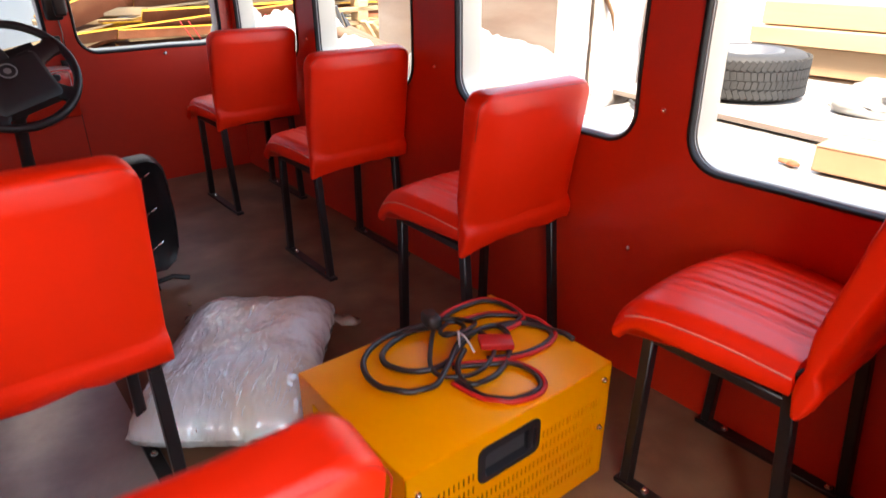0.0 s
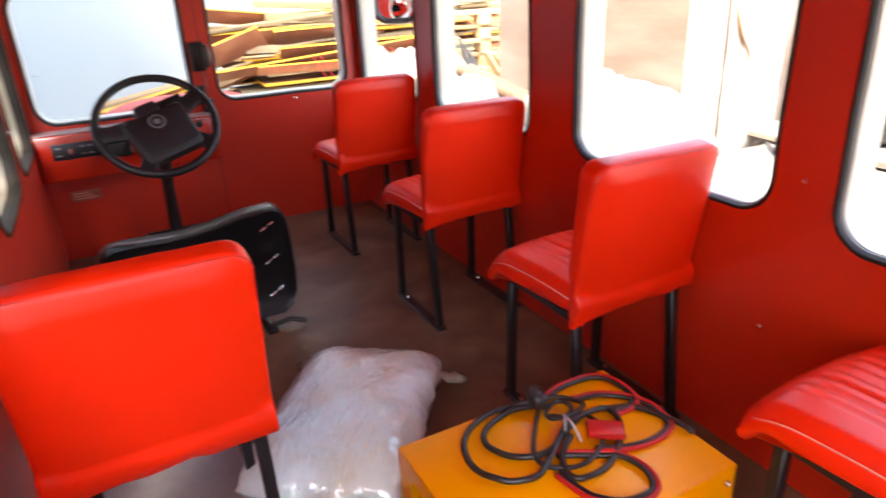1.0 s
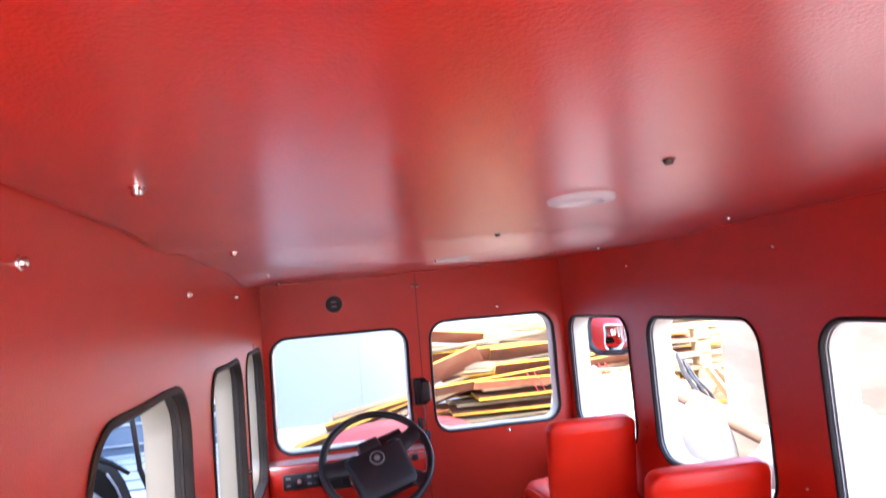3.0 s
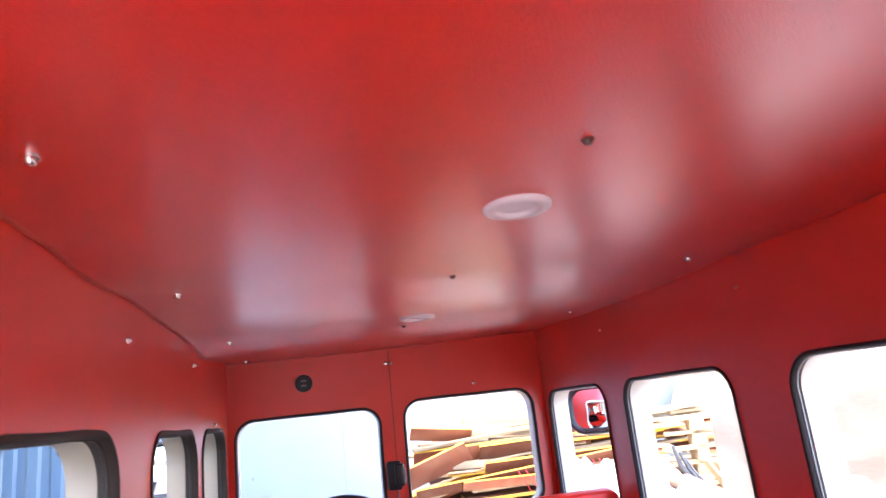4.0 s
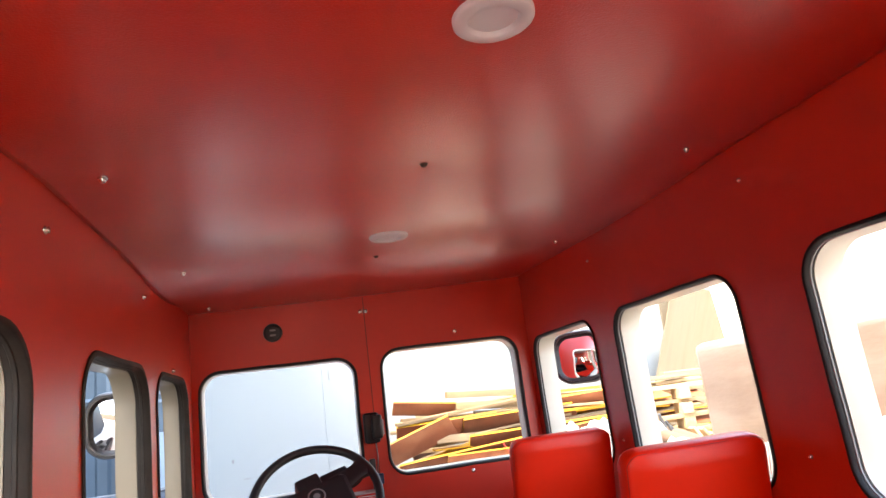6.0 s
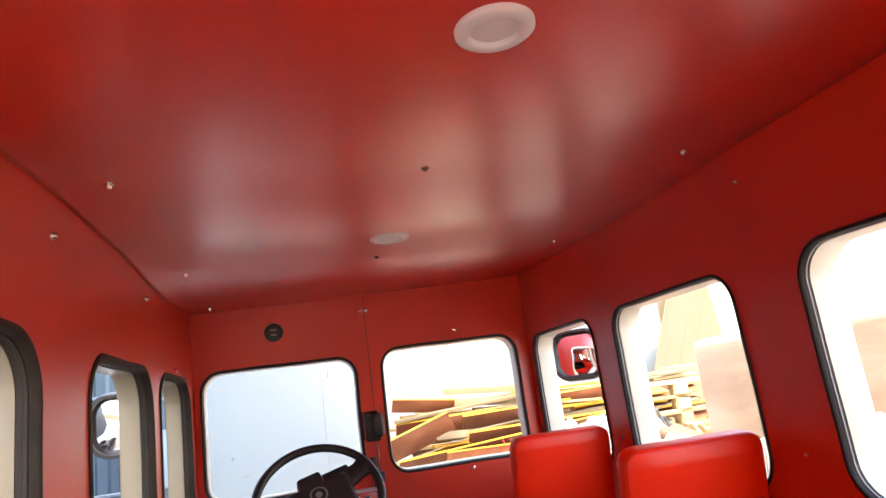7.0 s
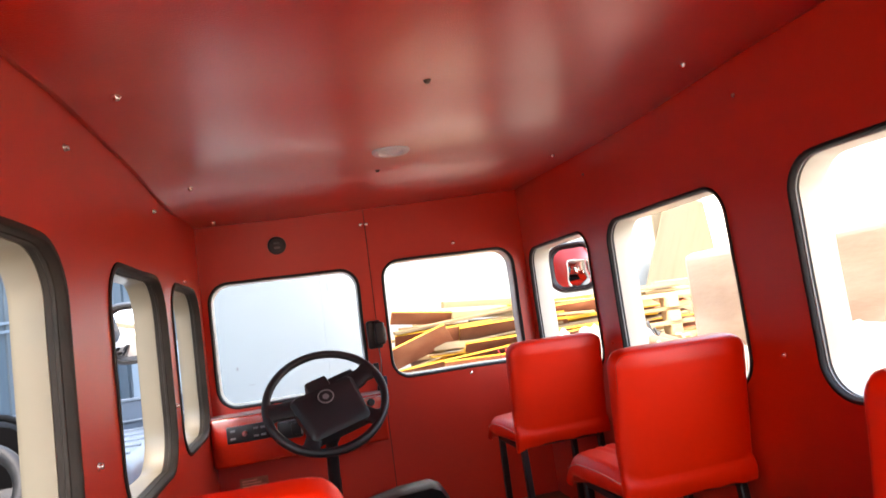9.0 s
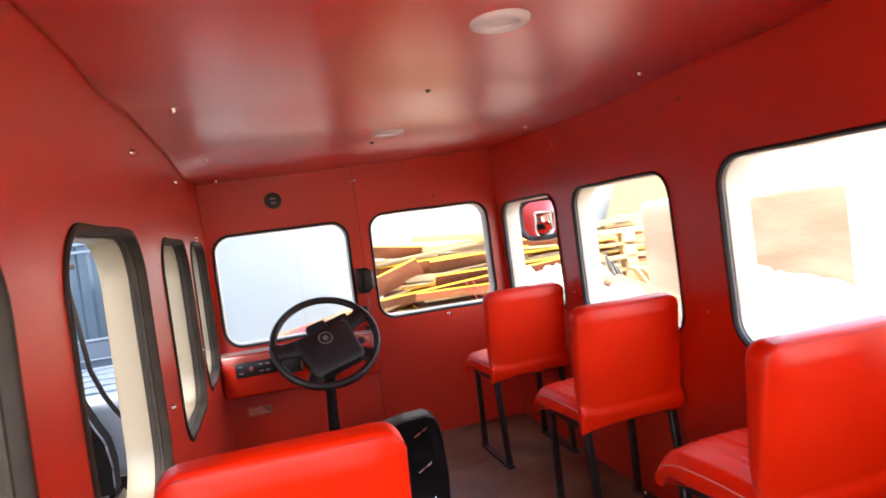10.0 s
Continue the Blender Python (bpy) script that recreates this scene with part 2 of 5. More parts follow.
def lathe(bm, prof, n=32, m=None):
    """A turned body round z from (radius, height) pairs; closed at zero radius."""
    rings = []
    for r, z in prof:
        rings.append([bm.verts.new((r * math.cos(2 * math.pi * k / n), r * math.sin(2 * math.pi * k / n), z)) for k in range(n)] if r > 1e-6 else [bm.verts.new((0, 0, z))])
    for a, b in zip(rings, rings[1:]):
        for k in range(n):
            q = [a[k % len(a)], a[(k + 1) % len(a)], b[(k + 1) % len(b)], b[k % len(b)]]
            q = list(dict.fromkeys(q))
            if len(q) > 2:
                bm.faces.new(q)
    if m is not None:
        bmesh.ops.transform(bm, matrix=m, verts=[v for r in rings for v in r])


def rr(u0, u1, v0, v1, r, n=8):
    """Corner points of a rounded rectangle, counter-clockwise."""
    out = []
    for cu, cv, a0 in ((u1 - r, v0 + r, -90), (u1 - r, v1 - r, 0), (u0 + r, v1 - r, 90), (u0 + r, v0 + r, 180)):
        for k in range(n + 1):
            a = radians(a0 + 90 * k / n)
            out.append((cu + r * math.cos(a), cv + r * math.sin(a)))
    return out


def sheet(bm, outer, holes, at, d0, d1):
    """A panel with rounded openings: at(u, v, d) places it; d0 to d1 is its thickness."""
    edges = []
    for loop in (outer, *holes):
        vs = [bm.verts.new(at(u, v, d0)) for u, v in loop]
        edges += [bm.edges.new((vs[i], vs[(i + 1) % len(vs)])) for i in range(len(vs))]
    fs = [g for g in bmesh.ops.triangle_fill(bm, use_beauty=True, use_dissolve=False, edges=edges)["geom"] if isinstance(g, bmesh.types.BMFace)]
    shift = Vector(at(0, 0, d1)) - Vector(at(0, 0, d0))
    ex = bmesh.ops.extrude_face_region(bm, geom=fs)
    bmesh.ops.translate(bm, vec=shift, verts=[g for g in ex["geom"] if isinstance(g, bmesh.types.BMVert)])


def collar(bm, rect, r, prof, at, n=8, amp=0.0):
    """A profile of (outset, depth) pairs swept round a rounded opening, which may waver."""
    u0, u1, v0, v1 = rect
    if amp:
        base = wavy(rect, r, amp, n)
        cu, cv, k = (u0 + u1) / 2, (v0 + v1) / 2, len(base)
        out = []
        for i in range(k):
            du, dv = base[(i + 1) % k][0] - base[i - 1][0], base[(i + 1) % k][1] - base[i - 1][1]
            h = math.hypot(du, dv)
            out.append((dv / h, -du / h))
        loops = [[bm.verts.new(at(u + a * o, v + b * o, d)) for (u, v), (a, b) in zip(base, out)] for o, d in prof]
    else:
        loops = [[bm.verts.new(at(u, v, d)) for u, v in rr(u0 - o, u1 + o, v0 - o, v1 + o, max(r + o, 0.01), n)] for o, d in prof]
    for i in range(len(loops)):
        a, b = loops[i], loops[(i + 1) % len(loops)]
        for k in range(len(a)):
            bm.faces.new((a[k], a[(k + 1) % len(a)], b[(k + 1) % len(a)], b[k]))


# ---- the body: double walls with rounded window openings ----
at_right = lambda u, v, d: (XR + d, u, v)
at_left = lambda u, v, d: (XL - d, u, v)
at_front = lambda u, v, d: (u, YF + d, v)
at_back = lambda u, v, d: (u, YB - d, v)
RIGHT = [(2.690, 3.352, 0.632, 1.176), (1.842, 2.516, 0.632, 1.176), (0.935, 1.610, 0.632, 1.178), (0.115, 0.790, 0.612, 1.178)]
LEFT = [(2.725, 3.315, 0.56, 1.155), (1.988, 2.611, 0.563, 1.155), (1.070, 1.700, 0.557, 1.161), (0.219, 0.840, 0.557, 1.161)]
FRONT = [(-0.078, 0.590, 0.630, 1.187), (0.708, 1.368, 0.649, 1.205)]
CORNER = 0.085


def wavy(rect, r, amp, n=8):
    """Rounded rectangle whose straight runs waver a little, as hand-cut openings do."""
    base = rr(*rect, r, n)
    out = []
    for k, (u, v) in enumerate(base):
        u2, v2 = base[(k + 1) % len(base)]
        m = max(1, round(math.hypot(u2 - u, v2 - v) / 0.05))
        out += [(u + (u2 - u) * q / m, v + (v2 - v) * q / m) for q in range(m)]
    cu, cv = (rect[0] + rect[1]) / 2, (rect[2] + rect[3]) / 2
    return [(u + amp * noise.noise(Vector((cu * 9, v * 5.0, 1.0 if u < cu else 5.0))), v + amp * 0.7 * noise.noise(Vector((u * 5.0, cv * 9, 2.0 if v < cv else 8.0)))) for u, v in out]


def body_wall(name, at, outer, rects, label, extra=(), amp=0.004, corner=CORNER):
    bm = bmesh.new()
    sheet(bm, outer, [wavy(q, corner, amp) for q in rects] + list(extra), at, 0, 0.012)
    wall = part(name, bm, PANEL, label=label)
    tagged(wall, category="wall", kind="structure")
    bm = bmesh.new()
    sheet(bm, outer, [wavy(q, corner, amp) for q in rects] + list(extra), at, SKIN - 0.012, SKIN)
    part("outer_skin", bm, BODY, wall, "glossy red painted outer body skin")
    return wall


def square(u0, u1, v0, v1):
    return [(u0, v0), (u1, v0), (u1, v1), (u0, v1)]


Z0, Z1 = -0.02, 1.56
wall_right = body_wall("wall_right", at_right, square(YB - SKIN, YF + SKIN, Z0, Z1), RIGHT, "dark red leatherette side wall with rounded window openings")
wall_left = body_wall("wall_left", at_left, square(YB - SKIN, YF + SKIN, Z0, Z1), LEFT, "bright red leatherette side wall with rounded window openings", amp=0.007, corner=0.115)
wall_front = body_wall("wall_front", at_front, square(XL + 0.001, XR - 0.001, Z0, Z1), FRONT, "red leatherette front wall in two panels under a seam")
# unseen rear wall; its assumed opening is placed to light the chair backs
wall_back = body_wall("wall_back", at_back, square(XL + 0.001, XR - 0.001, Z0, Z1), [], "unseen red leatherette rear wall with an assumed opening", [rr(-0.07, 0.55, 0.40, 1.44, 0.06)])

# floor, roof and ceiling
bm = bmesh.new()
box(bm, XL + 0.001, XR - 0.001, YB + 0.001, YF - 0.001, -0.03, 0.0)
floor = tagged(part("floor", bm, FLOORM, label="worn brown vinyl floor, scuffed and dusty"), category="floor", kind="structure")


bm = bmesh.new()
box(bm, XL + 0.002, 0.312, 0.93, 1.96, 0.0005, 0.004, 0.001, 1)
part("floor_panel", bm, FLOORG, floor, "scuffed grey sheet laid over the floor")


def bell(v, lo, hi):
    """A smooth hump, 0 at lo and hi and 1 half way."""
    return math.sin(math.pi * (v - lo) / (hi - lo)) ** 2 if lo < v < hi else 0.0


CEIL_BOLTS = [(0.004, 0.930), (0.672, 0.927), (1.300, 0.920), (0.000, 1.735), (0.653, 1.748), (1.305, 1.735), (0.004, 2.600), (0.637, 2.615), (1.310, 2.615), (-0.012, 3.300)]


def ceil_z(x, y):
    """The thin ceiling sheet: it sags between its rows of bolts, dips along the driver's side wall and rises to the far front corner."""
    u = (x - XL) / (XR - XL)
    f = min(1, max(0, (y - 2.45) / 0.95))
    f = f * f * (3 - 2 * f)
    across = 0.30 + 0.70 * math.sin(math.pi * min(1, max(0, u)))
    z = ZC + 0.002 + 0.006 * u + f * (0.034 * u ** 1.6 - 0.010)
    z -= across * (0.021 * bell(y, 1.68, 2.66) + 0.007 * bell(y, 0.90, 1.82) + 0.006 * bell(y, 2.56, 3.38))
    edge = min(1, max(0, (0.09 - x) / 0.20)) ** 2
    z -= edge * (0.034 * bell(y, 2.20, 3.32) + 0.012 * bell(y, 1.25, 1.75) + 0.010 * bell(y, 0.2, 0.9))
    for bx, by in CEIL_BOLTS:
        d = (x - bx) ** 2 + (y - by) ** 2
        if d < 0.02:
            z += 0.0012 * math.exp(-d / 0.0009)
    return z + 0.0008 * noise.noise(Vector((x * 4.2, y * 3.1, 11.7)))


bm = bmesh.new()
NX, NY = 100, 220
grid = [[bm.verts.new((XL + 0.001 + (XR - XL - 0.002) * i / NX, y, ceil_z(XL + (XR - XL) * i / NX, y))) for i in range(NX + 1)]
        for y in [YB + 0.001 + (YF - YB - 0.002) * j / NY for j in range(NY + 1)]]
faces = [bm.faces.new((grid[j][i], grid[j][i + 1], grid[j + 1][i + 1], grid[j + 1][i])) for j in range(NY) for i in range(NX)]
ex = bmesh.ops.extrude_face_region(bm, geom=faces)
bmesh.ops.translate(bm, vec=(0, 0, 0.02), verts=[g for g in ex["geom"] if isinstance(g, bmesh.types.BMVert)])
ceiling = tagged(part("ceiling", bm, CEIL, label="glossy red leatherette ceiling sheet sagging between its bolts", smooth=180), category="ceiling", kind="structure")
bm = bmesh.new()
box(bm, XL - SKIN - 0.02, XR + SKIN + 0.02, YB - SKIN - 0.02, YF + SKIN + 0.02, Z1 + 0.001, Z1 + 0.04, 0.015)
roof = tagged(part("roof", bm, BODY, label="flat red painted vehicle roof"), category="roof", kind="structure")


def window(index, at, rect, glazed, label, rubber, fat, gel, dp, amp, corner=CORNER):
    w = tagged(empty("window_%d" % index), label, "window", kind="structure")
    bm = bmesh.new()
    collar(bm, rect, corner, [(fat, -0.001), (fat - 0.001, -0.004), (0.002, -0.006), (-0.003, -0.005), (-0.006, -0.001), (-0.006, dp), (0.0, dp), (0.0, 0.0)], at, amp=amp)
    part("rubber_seal", bm, rubber, w)
    bm = bmesh.new()
    collar(bm, rect, corner, [(-0.0055, dp * 0.36), (-0.0085, dp * 0.42), (-0.0085, dp * 0.62), (-0.0055, dp * 0.68)], at, amp=amp)
    part("seal_lip", bm, GREYRUB if rubber == RUBBER else BROWNRUB, w, "thin lip of the rubber seal")
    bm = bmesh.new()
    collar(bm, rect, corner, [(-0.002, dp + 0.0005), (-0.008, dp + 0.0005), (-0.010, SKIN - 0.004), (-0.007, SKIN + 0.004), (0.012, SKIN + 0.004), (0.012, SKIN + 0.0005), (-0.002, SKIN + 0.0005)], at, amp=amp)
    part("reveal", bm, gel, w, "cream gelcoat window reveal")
    if glazed:
        bm = bmesh.new()
        u0, u1, v0, v1 = rect
        sheet(bm, rr(u0 + 0.014, u1 - 0.014, v0 + 0.014, v1 - 0.014, corner - 0.014), [], at, 0.060, 0.065)
        g = part("pane", bm, GLASS, w, "clear window glass")
        g.visible_shadow = False
    return w


for k, q in enumerate(RIGHT):
    window(k + 1, at_right, q, False, "rounded side window with black rubber seal and lit cream reveal", RUBBER, 0.0055, CREAM_LIT, 0.018, 0.004)
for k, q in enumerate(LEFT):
    window(k + 5, at_left, q, False, "rounded side window with brown rubber seal and dimmed cream reveal", BROWNRUB, 0.011, CREAM_DIM, 0.034, 0.007, 0.115)
for k, q in enumerate(FRONT):
    window(k + 9, at_front, q, True, "rounded front window with black rubber seal", RUBBER, 0.006, CREAM_LIT, 0.018, 0.004)

# seam strip between the two front panels
bm = bmesh.new()
box(bm, 0.6535, 0.6565, YF - 0.0015, YF + 0.001, 0.02, ZC)
part("panel_seam", bm, DARKIN, wall_front, "thin dark seam between two panels")

# dome-headed chrome bolts
bm = bmesh.new()
lathe(bm, [(0, 0.012), (0.0050, 0.0115), (0.0075, 0.009), (0.0080, 0.004), (0.0105, 0.003), (0.0110, 0.001), (0.0110, 0.0), (0, 0)], 14)
BOLT = mesh_of(bm, CHROME, 40)
# dark middle-column bolts; the shade of their holes is in the brown too
bm = bmesh.new()
lathe(bm, [(0, 0.010), (0.0060, 0.0095), (0.0085, 0.007), (0.0090, 0.002), (0.0125, 0.0015), (0.0130, 0.0), (0, 0)], 14)
DARKBOLT = mesh_of(bm, mat("dark_brown_bolt_steel", (0.10, 0.055, 0.040), 0.5, metal=0.4, var=0.2, scale=40), 40)


def bolt(parent, m, s=1.0, mesh=BOLT):
    ob = new("bolt", mesh)
    ob.parent, ob.matrix_local = parent, m @ Matrix.Scale(s, 4)


for x, y in CEIL_BOLTS:
    bolt(ceiling, pose(x, y, ceil_z(x, y), 180, 0, 0), 0.95 if x < 0.3 else 0.75, DARKBOLT if 0.3 < x < 1.0 else BOLT)
for y, z in ((1.762, 1.368), (2.570, 1.380), (3.008, 1.180), (1.81, 0.722), (0.92, 0.665), (2.65, 0.745), (0.905, 1.380)):
    bolt(wall_left, pose(XL, y, z, 0, 90, 0), 0.85)
for y, z in ((1.735, 1.378), (2.63, 1.384), (2.60, 0.733), (1.72, 0.725), (0.911, 0.366), (0.862, 0.73), (0.86, 1.38)):
    bolt(wall_right, pose(XR, y, z, 0, -90, 0), 0.55)
for x, z in ((0.638, 1.392), (0.664, 1.392), (1.073, 1.257), (1.076, 0.622), (0.655 - 0.014, 0.075), (0.655 + 0.014, 0.075), (0.25, 0.05)):
    bolt(wall_front, pose(x, YF, z, 90, 0, 0), 0.85)


# ---- ceiling lights ----
def ceiling_light(x, y):
    z = ceil_z(x, y)
    ob = tagged(empty("ceiling_light", pose(x, y, z)), "round white recessed ceiling light, switched off", "ceiling light", "ceiling lights")
    bm = bmesh.new()
    lathe(bm, [(0.0360, -0.0008), (0.0368, -0.0080), (0.0390, -0.0100), (0.054, -0.0088), (0.0580, -0.0055), (0.0585, 0.002)], 48)
    part("bezel", bm, WHITEP, ob, smooth=50)
    bm = bmesh.new()
    lathe(bm, [(0.0365, -0.0012), (0.0, -0.0012)], 40)
    part("diffuser", bm, DIFF, ob)


ceiling_light(0.637, 2.275)
ceiling_light(0.650, 1.180)

# ---- round socket on the front wall ----
sock = tagged(empty("charging_socket", pose(0.242, YF, 1.334, 90, 0, 0)), "round black twin charging socket set in the wall", "socket")
bm = bmesh.new()
lathe(bm, [(0.029, 0.006), (0.033, 0.010), (0.040, 0.009), (0.042, 0.003), (0.042, 0.0)], 32)
part("bezel", bm, BLACKP, sock)
bm = bmesh.new()
lathe(bm, [(0.0, 0.004), (0.0292, 0.004)], 32)
part("face", bm, BLACKP, sock)
for dz in (-0.011, 0.011):
    bm = bmesh.new()
    box(bm, -0.013, 0.013, dz - 0.004, dz + 0.004, 0.004, 0.008, 0.0015)
    part("slot", bm, GREYP, sock, "grey socket slot")

# ---- dashboard ledge with its switch panels ----
dash = tagged(empty("dashboard", pose(0, 3.295, 0.40)), "red leatherette dashboard ledge below the front window", "dashboard")
bm = bmesh.new()
box(bm, XL + 0.002, 0.640, 0.0, YF - 3.295 - 0.002, 0.0, 0.206, 0.012, 3)
part("ledge", bm, DASHM, dash)
bm = bmesh.new()
box(bm, XL + 0.004, 0.636, 0.010, YF - 3.295 - 0.003, 0.2065, 0.2105, 0.0015, 1)
part("ledge_top", bm, mat("pale_pink_grey_laminate", (0.46, 0.33, 0.31), 0.3, var=0.08, scale=5, coat=0.3), dash, "pale pinkish grey top of the ledge")
bm = bmesh.new()
collar(bm, (0.538, 0.624, 0.104, 0.198), 0.014, [(0.0, 0.001), (0.0, -0.003), (0.0025, -0.003), (0.0025, 0.001)], lambda u, v, d: (u, d, v), 4)
part("plate_edge", bm, WHITEP, dash, "thin white edge of the ignition plate")
bm = bmesh.new()
box(bm, -0.045, 0.150, -0.010, 0.004, 0.098, 0.168, 0.005)
radio = part("switch_panel", bm, BLACKP, dash, "black switch panel")
bm = bmesh.new()
lathe(bm, [(0, 0.020), (0.011, 0.019), (0.014, 0.012), (0.015, 0.0)], 20, pose(0.030, -0.010, 0.135, 90, 0, 0))
part("knob", bm, CHROME, radio, "chrome rotary knob")
for dx in (-0.020, 0.075, 0.105):
    for dz in (0.118, 0.150):
        bm = bmesh.new()
        box(bm, dx - 0.010, dx + 0.010, -0.0125, -0.009, dz - 0.004, dz + 0.004, 0.001)
        part("rocker", bm, GREYP, radio, "small grey rocker switch")
bm = bmesh.new()
box(bm, 0.165, 0.270, -0.045, 0.004, 0.085, 0.160, 0.008)
part("control_box", bm, BLACKP, dash, "black control box")
bm = bmesh.new()
box(bm, 0.222, 0.262, -0.051, -0.044, 0.100, 0.150, 0.003)
part("switch", bm, BLACKP, dash, "black switch with a pale edge")
bm = bmesh.new()
box(bm, 0.262, 0.268, -0.053, -0.044, 0.100, 0.152, 0.001)
part("switch_edge", bm, WHITEP, dash, "white switch edge")
bm = bmesh.new()
lathe(bm, [(0, 0.012), (0.012, 0.011), (0.016, 0.004), (0.017, 0.0)], 20, pose(0.574, -0.001, 0.176, 90, 0, 0))
part("ignition_switch", bm, BLACKP, dash, "black ignition switch")
bm = bmesh.new()
box(bm, -0.025, 0.095, YF - 0.0025, YF - 0.0005, 0.275, 0.322)
tagged(part("sticker", bm, STICKER, label="faded brownish sticker on the lower front wall"), category="sticker")
# small bars of unreadable print on the sticker
for k in range(3):
    bm = bmesh.new()
    box(bm, -0.015, 0.085 - 0.02 * k, YF - 0.0036, YF - 0.0024, 0.284 + 0.012 * k, 0.289 + 0.012 * k)
    part("print_bar", bm, PIPE, bpy.data.objects["sticker"], "pale print bar")

# black device between the front windows, with its wire
dev = tagged(empty("wall_fan_controller", pose(0.640, YF, 0.865)), "black plastic device fixed between the front windows", "controller")
bm = bmesh.new()
box(bm, -0.038, 0.030, -0.050, -0.0005, -0.062, 0.068, 0.012, 3)
part("case", bm, BLACKP, dev)
bm = bmesh.new()
box(bm, -0.006, 0.040, -0.082, -0.046, -0.045, 0.058, 0.010, 3)
part("front_cover", bm, BLACKP, dev, "glossy black front cover")
bm = bmesh.new()
box(bm, 0.038, 0.046, -0.070, -0.052, -0.030, 0.035, 0.003)
part("latch", bm, GREYP, dev, "dull grey latch")
bm = bmesh.new()
tube(bm, [(0.010, -0.006, -0.060), (0.014, -0.010, -0.12), (0.006, -0.012, -0.18), (0.016, -0.010, -0.24), (0.020, -0.020, -0.272), (0.01, -0.06, -0.285)], 0.0028, 8)
part("wire", bm, GREYP, dev, "thin grey wire", 180)
for x, z, hgt, mt in ((-0.014, -0.155, 0.055, BLACKP), (0.016, -0.215, 0.045, BLUEP), (-0.006, -0.250, 0.035, BLACKP)):
    bm = bmesh.new()
    box(bm, x - 0.013, x + 0.013, -0.030, -0.006, z - hgt / 2, z + hgt / 2, 0.004, 2)
    part("connector", bm, mt, dev, "small dark wire connector")


# ---- steering wheel on its column ----
WR, HUB = 0.231, Vector((0.374, 2.985, 0.650))
post = tagged(empty("steering_column", pose(0.37, 3.18, 0)), "black steering wheel on a black steel column with a floor plate", "steering column")
bm = bmesh.new()
tube(bm, [(WR * math.cos(a), WR * math.sin(a), 0) for a in [2 * math.pi * k / 56 for k in range(56)]], 0.0165, 14, True)
sw = part("steering_wheel", bm, BLACKP, post, "black plastic steering wheel turned slightly", 180)
sw.matrix_local = pose(-0.37, -3.18, 0) @ Matrix.Translation(HUB) @ pose(0, 0, 0, 48, 0, 0) @ pose(0, 0, 0, 0, 0, 19)
bm = bmesh.new()
loop = [(x * (0.88 + 0.12 * min(1, (y + 0.156) / 0.15)), y) for x, y in rr(-0.134, 0.134, -0.156, 0.055, 0.022, 5)]
lo = [bm.verts.new((x, y, -0.035)) for x, y in loop]
mid = [bm.verts.new((x, y, 0.012)) for x, y in loop]
top = [bm.verts.new((x * 0.88, y * 0.86, 0.026)) for x, y in loop]
for a, b in ((lo, mid), (mid, top)):
    for k in range(len(a)):
        bm.faces.new((a[k], a[(k + 1) % len(a)], b[(k + 1) % len(a)], b[k]))
bm.faces.new(top)
bm.faces.new(lo[::-1])
hub = part("hub_pad", bm, BLACKP, sw, "black padded hub")
bm = bmesh.new()
for a0, a1 in ((0, 180), (180, 360)):
    tube(bm, [(0.030 * math.cos(radians(a0 + (a1 - a0) * k / 10)), 0.030 * math.sin(radians(a0 + (a1 - a0) * k / 10)), 0.027) for k in range(11)], 0.0030, 6)
lathe(bm, [(0, 0.0285), (0.012, 0.0280), (0.013, 0.0262)], 20)
part("badge", bm, GREYP, sw, "plain grey hub badge")
for ang, root, wide0, wide1 in ((14, 0.085, 0.044, 0.030), (166, 0.085, 0.044, 0.030), (230, 0.130, 0.034, 0.028), (310, 0.130, 0.034, 0.028)):
    bm = bmesh.new()
    prev = None
    for k in range(5):
        f = k / 4
        w, x = wide0 + (wide1 - wide0) * f + 0.012 * max(0, f - 0.75) * 4, root + (WR - 0.008 - root) * f
        sag = -0.006 * math.sin(math.pi * f)
        ring = [bm.verts.new(p) for p in ((x, -w, -0.016), (x, w, -0.016), (x, w, 0.006 + sag), (x, w * 0.6, 0.014 + sag), (x, -w * 0.6, 0.014 + sag), (x, -w, 0.006 + sag))]
        if prev:
            for q in range(6):
                bm.faces.new((prev[q], prev[(q + 1) % 6], ring[(q + 1) % 6], ring[q]))
        else:
            bm.faces.new(ring)
        prev = ring
    bm.faces.new(prev[::-1])
    bmesh.ops.transform(bm, matrix=pose(0, 0, 0, 0, 0, ang), verts=bm.verts)
    part("spoke", bm, BLACKP, sw)
bm = bmesh.new()
box(bm, -0.050, 0.045, 0.050, 0.105, -0.050, 0.020, 0.012)
part("column_cowl", bm, BLACKP, sw, "black column cowl")
bm = bmesh.new()
box(bm, 0.060, 0.175, 0.070, 0.135, -0.095, -0.055, 0.010)
part("stalk_housing", bm, BLACKP, sw, "black indicator stalk housing")
bm = bmesh.new()
tube(bm, [(0.022, -0.175, 0.625), (0.018, -0.135, 0.560), (0.010, -0.085, 0.480)], [0.046, 0.042, 0.034], 14)
part("column_shroud", bm, BLACKP, post, "black column shroud")
bm = bmesh.new()
tube(bm, [(0, 0.07, 0.008), (0.002, 0.045, 0.14), (0.006, -0.02, 0.34), (0.010, -0.085, 0.485)], 0.025, 14)
part("post", bm, STEEL, post)
bm = bmesh.new()
box(bm, -0.02, 0.02, 0.02, 0.06, 0.12, 0.30, 0.006, m=pose(0.018, 0.012, 0, 0, 0, 8))
part("bracket", bm, STEEL, post)
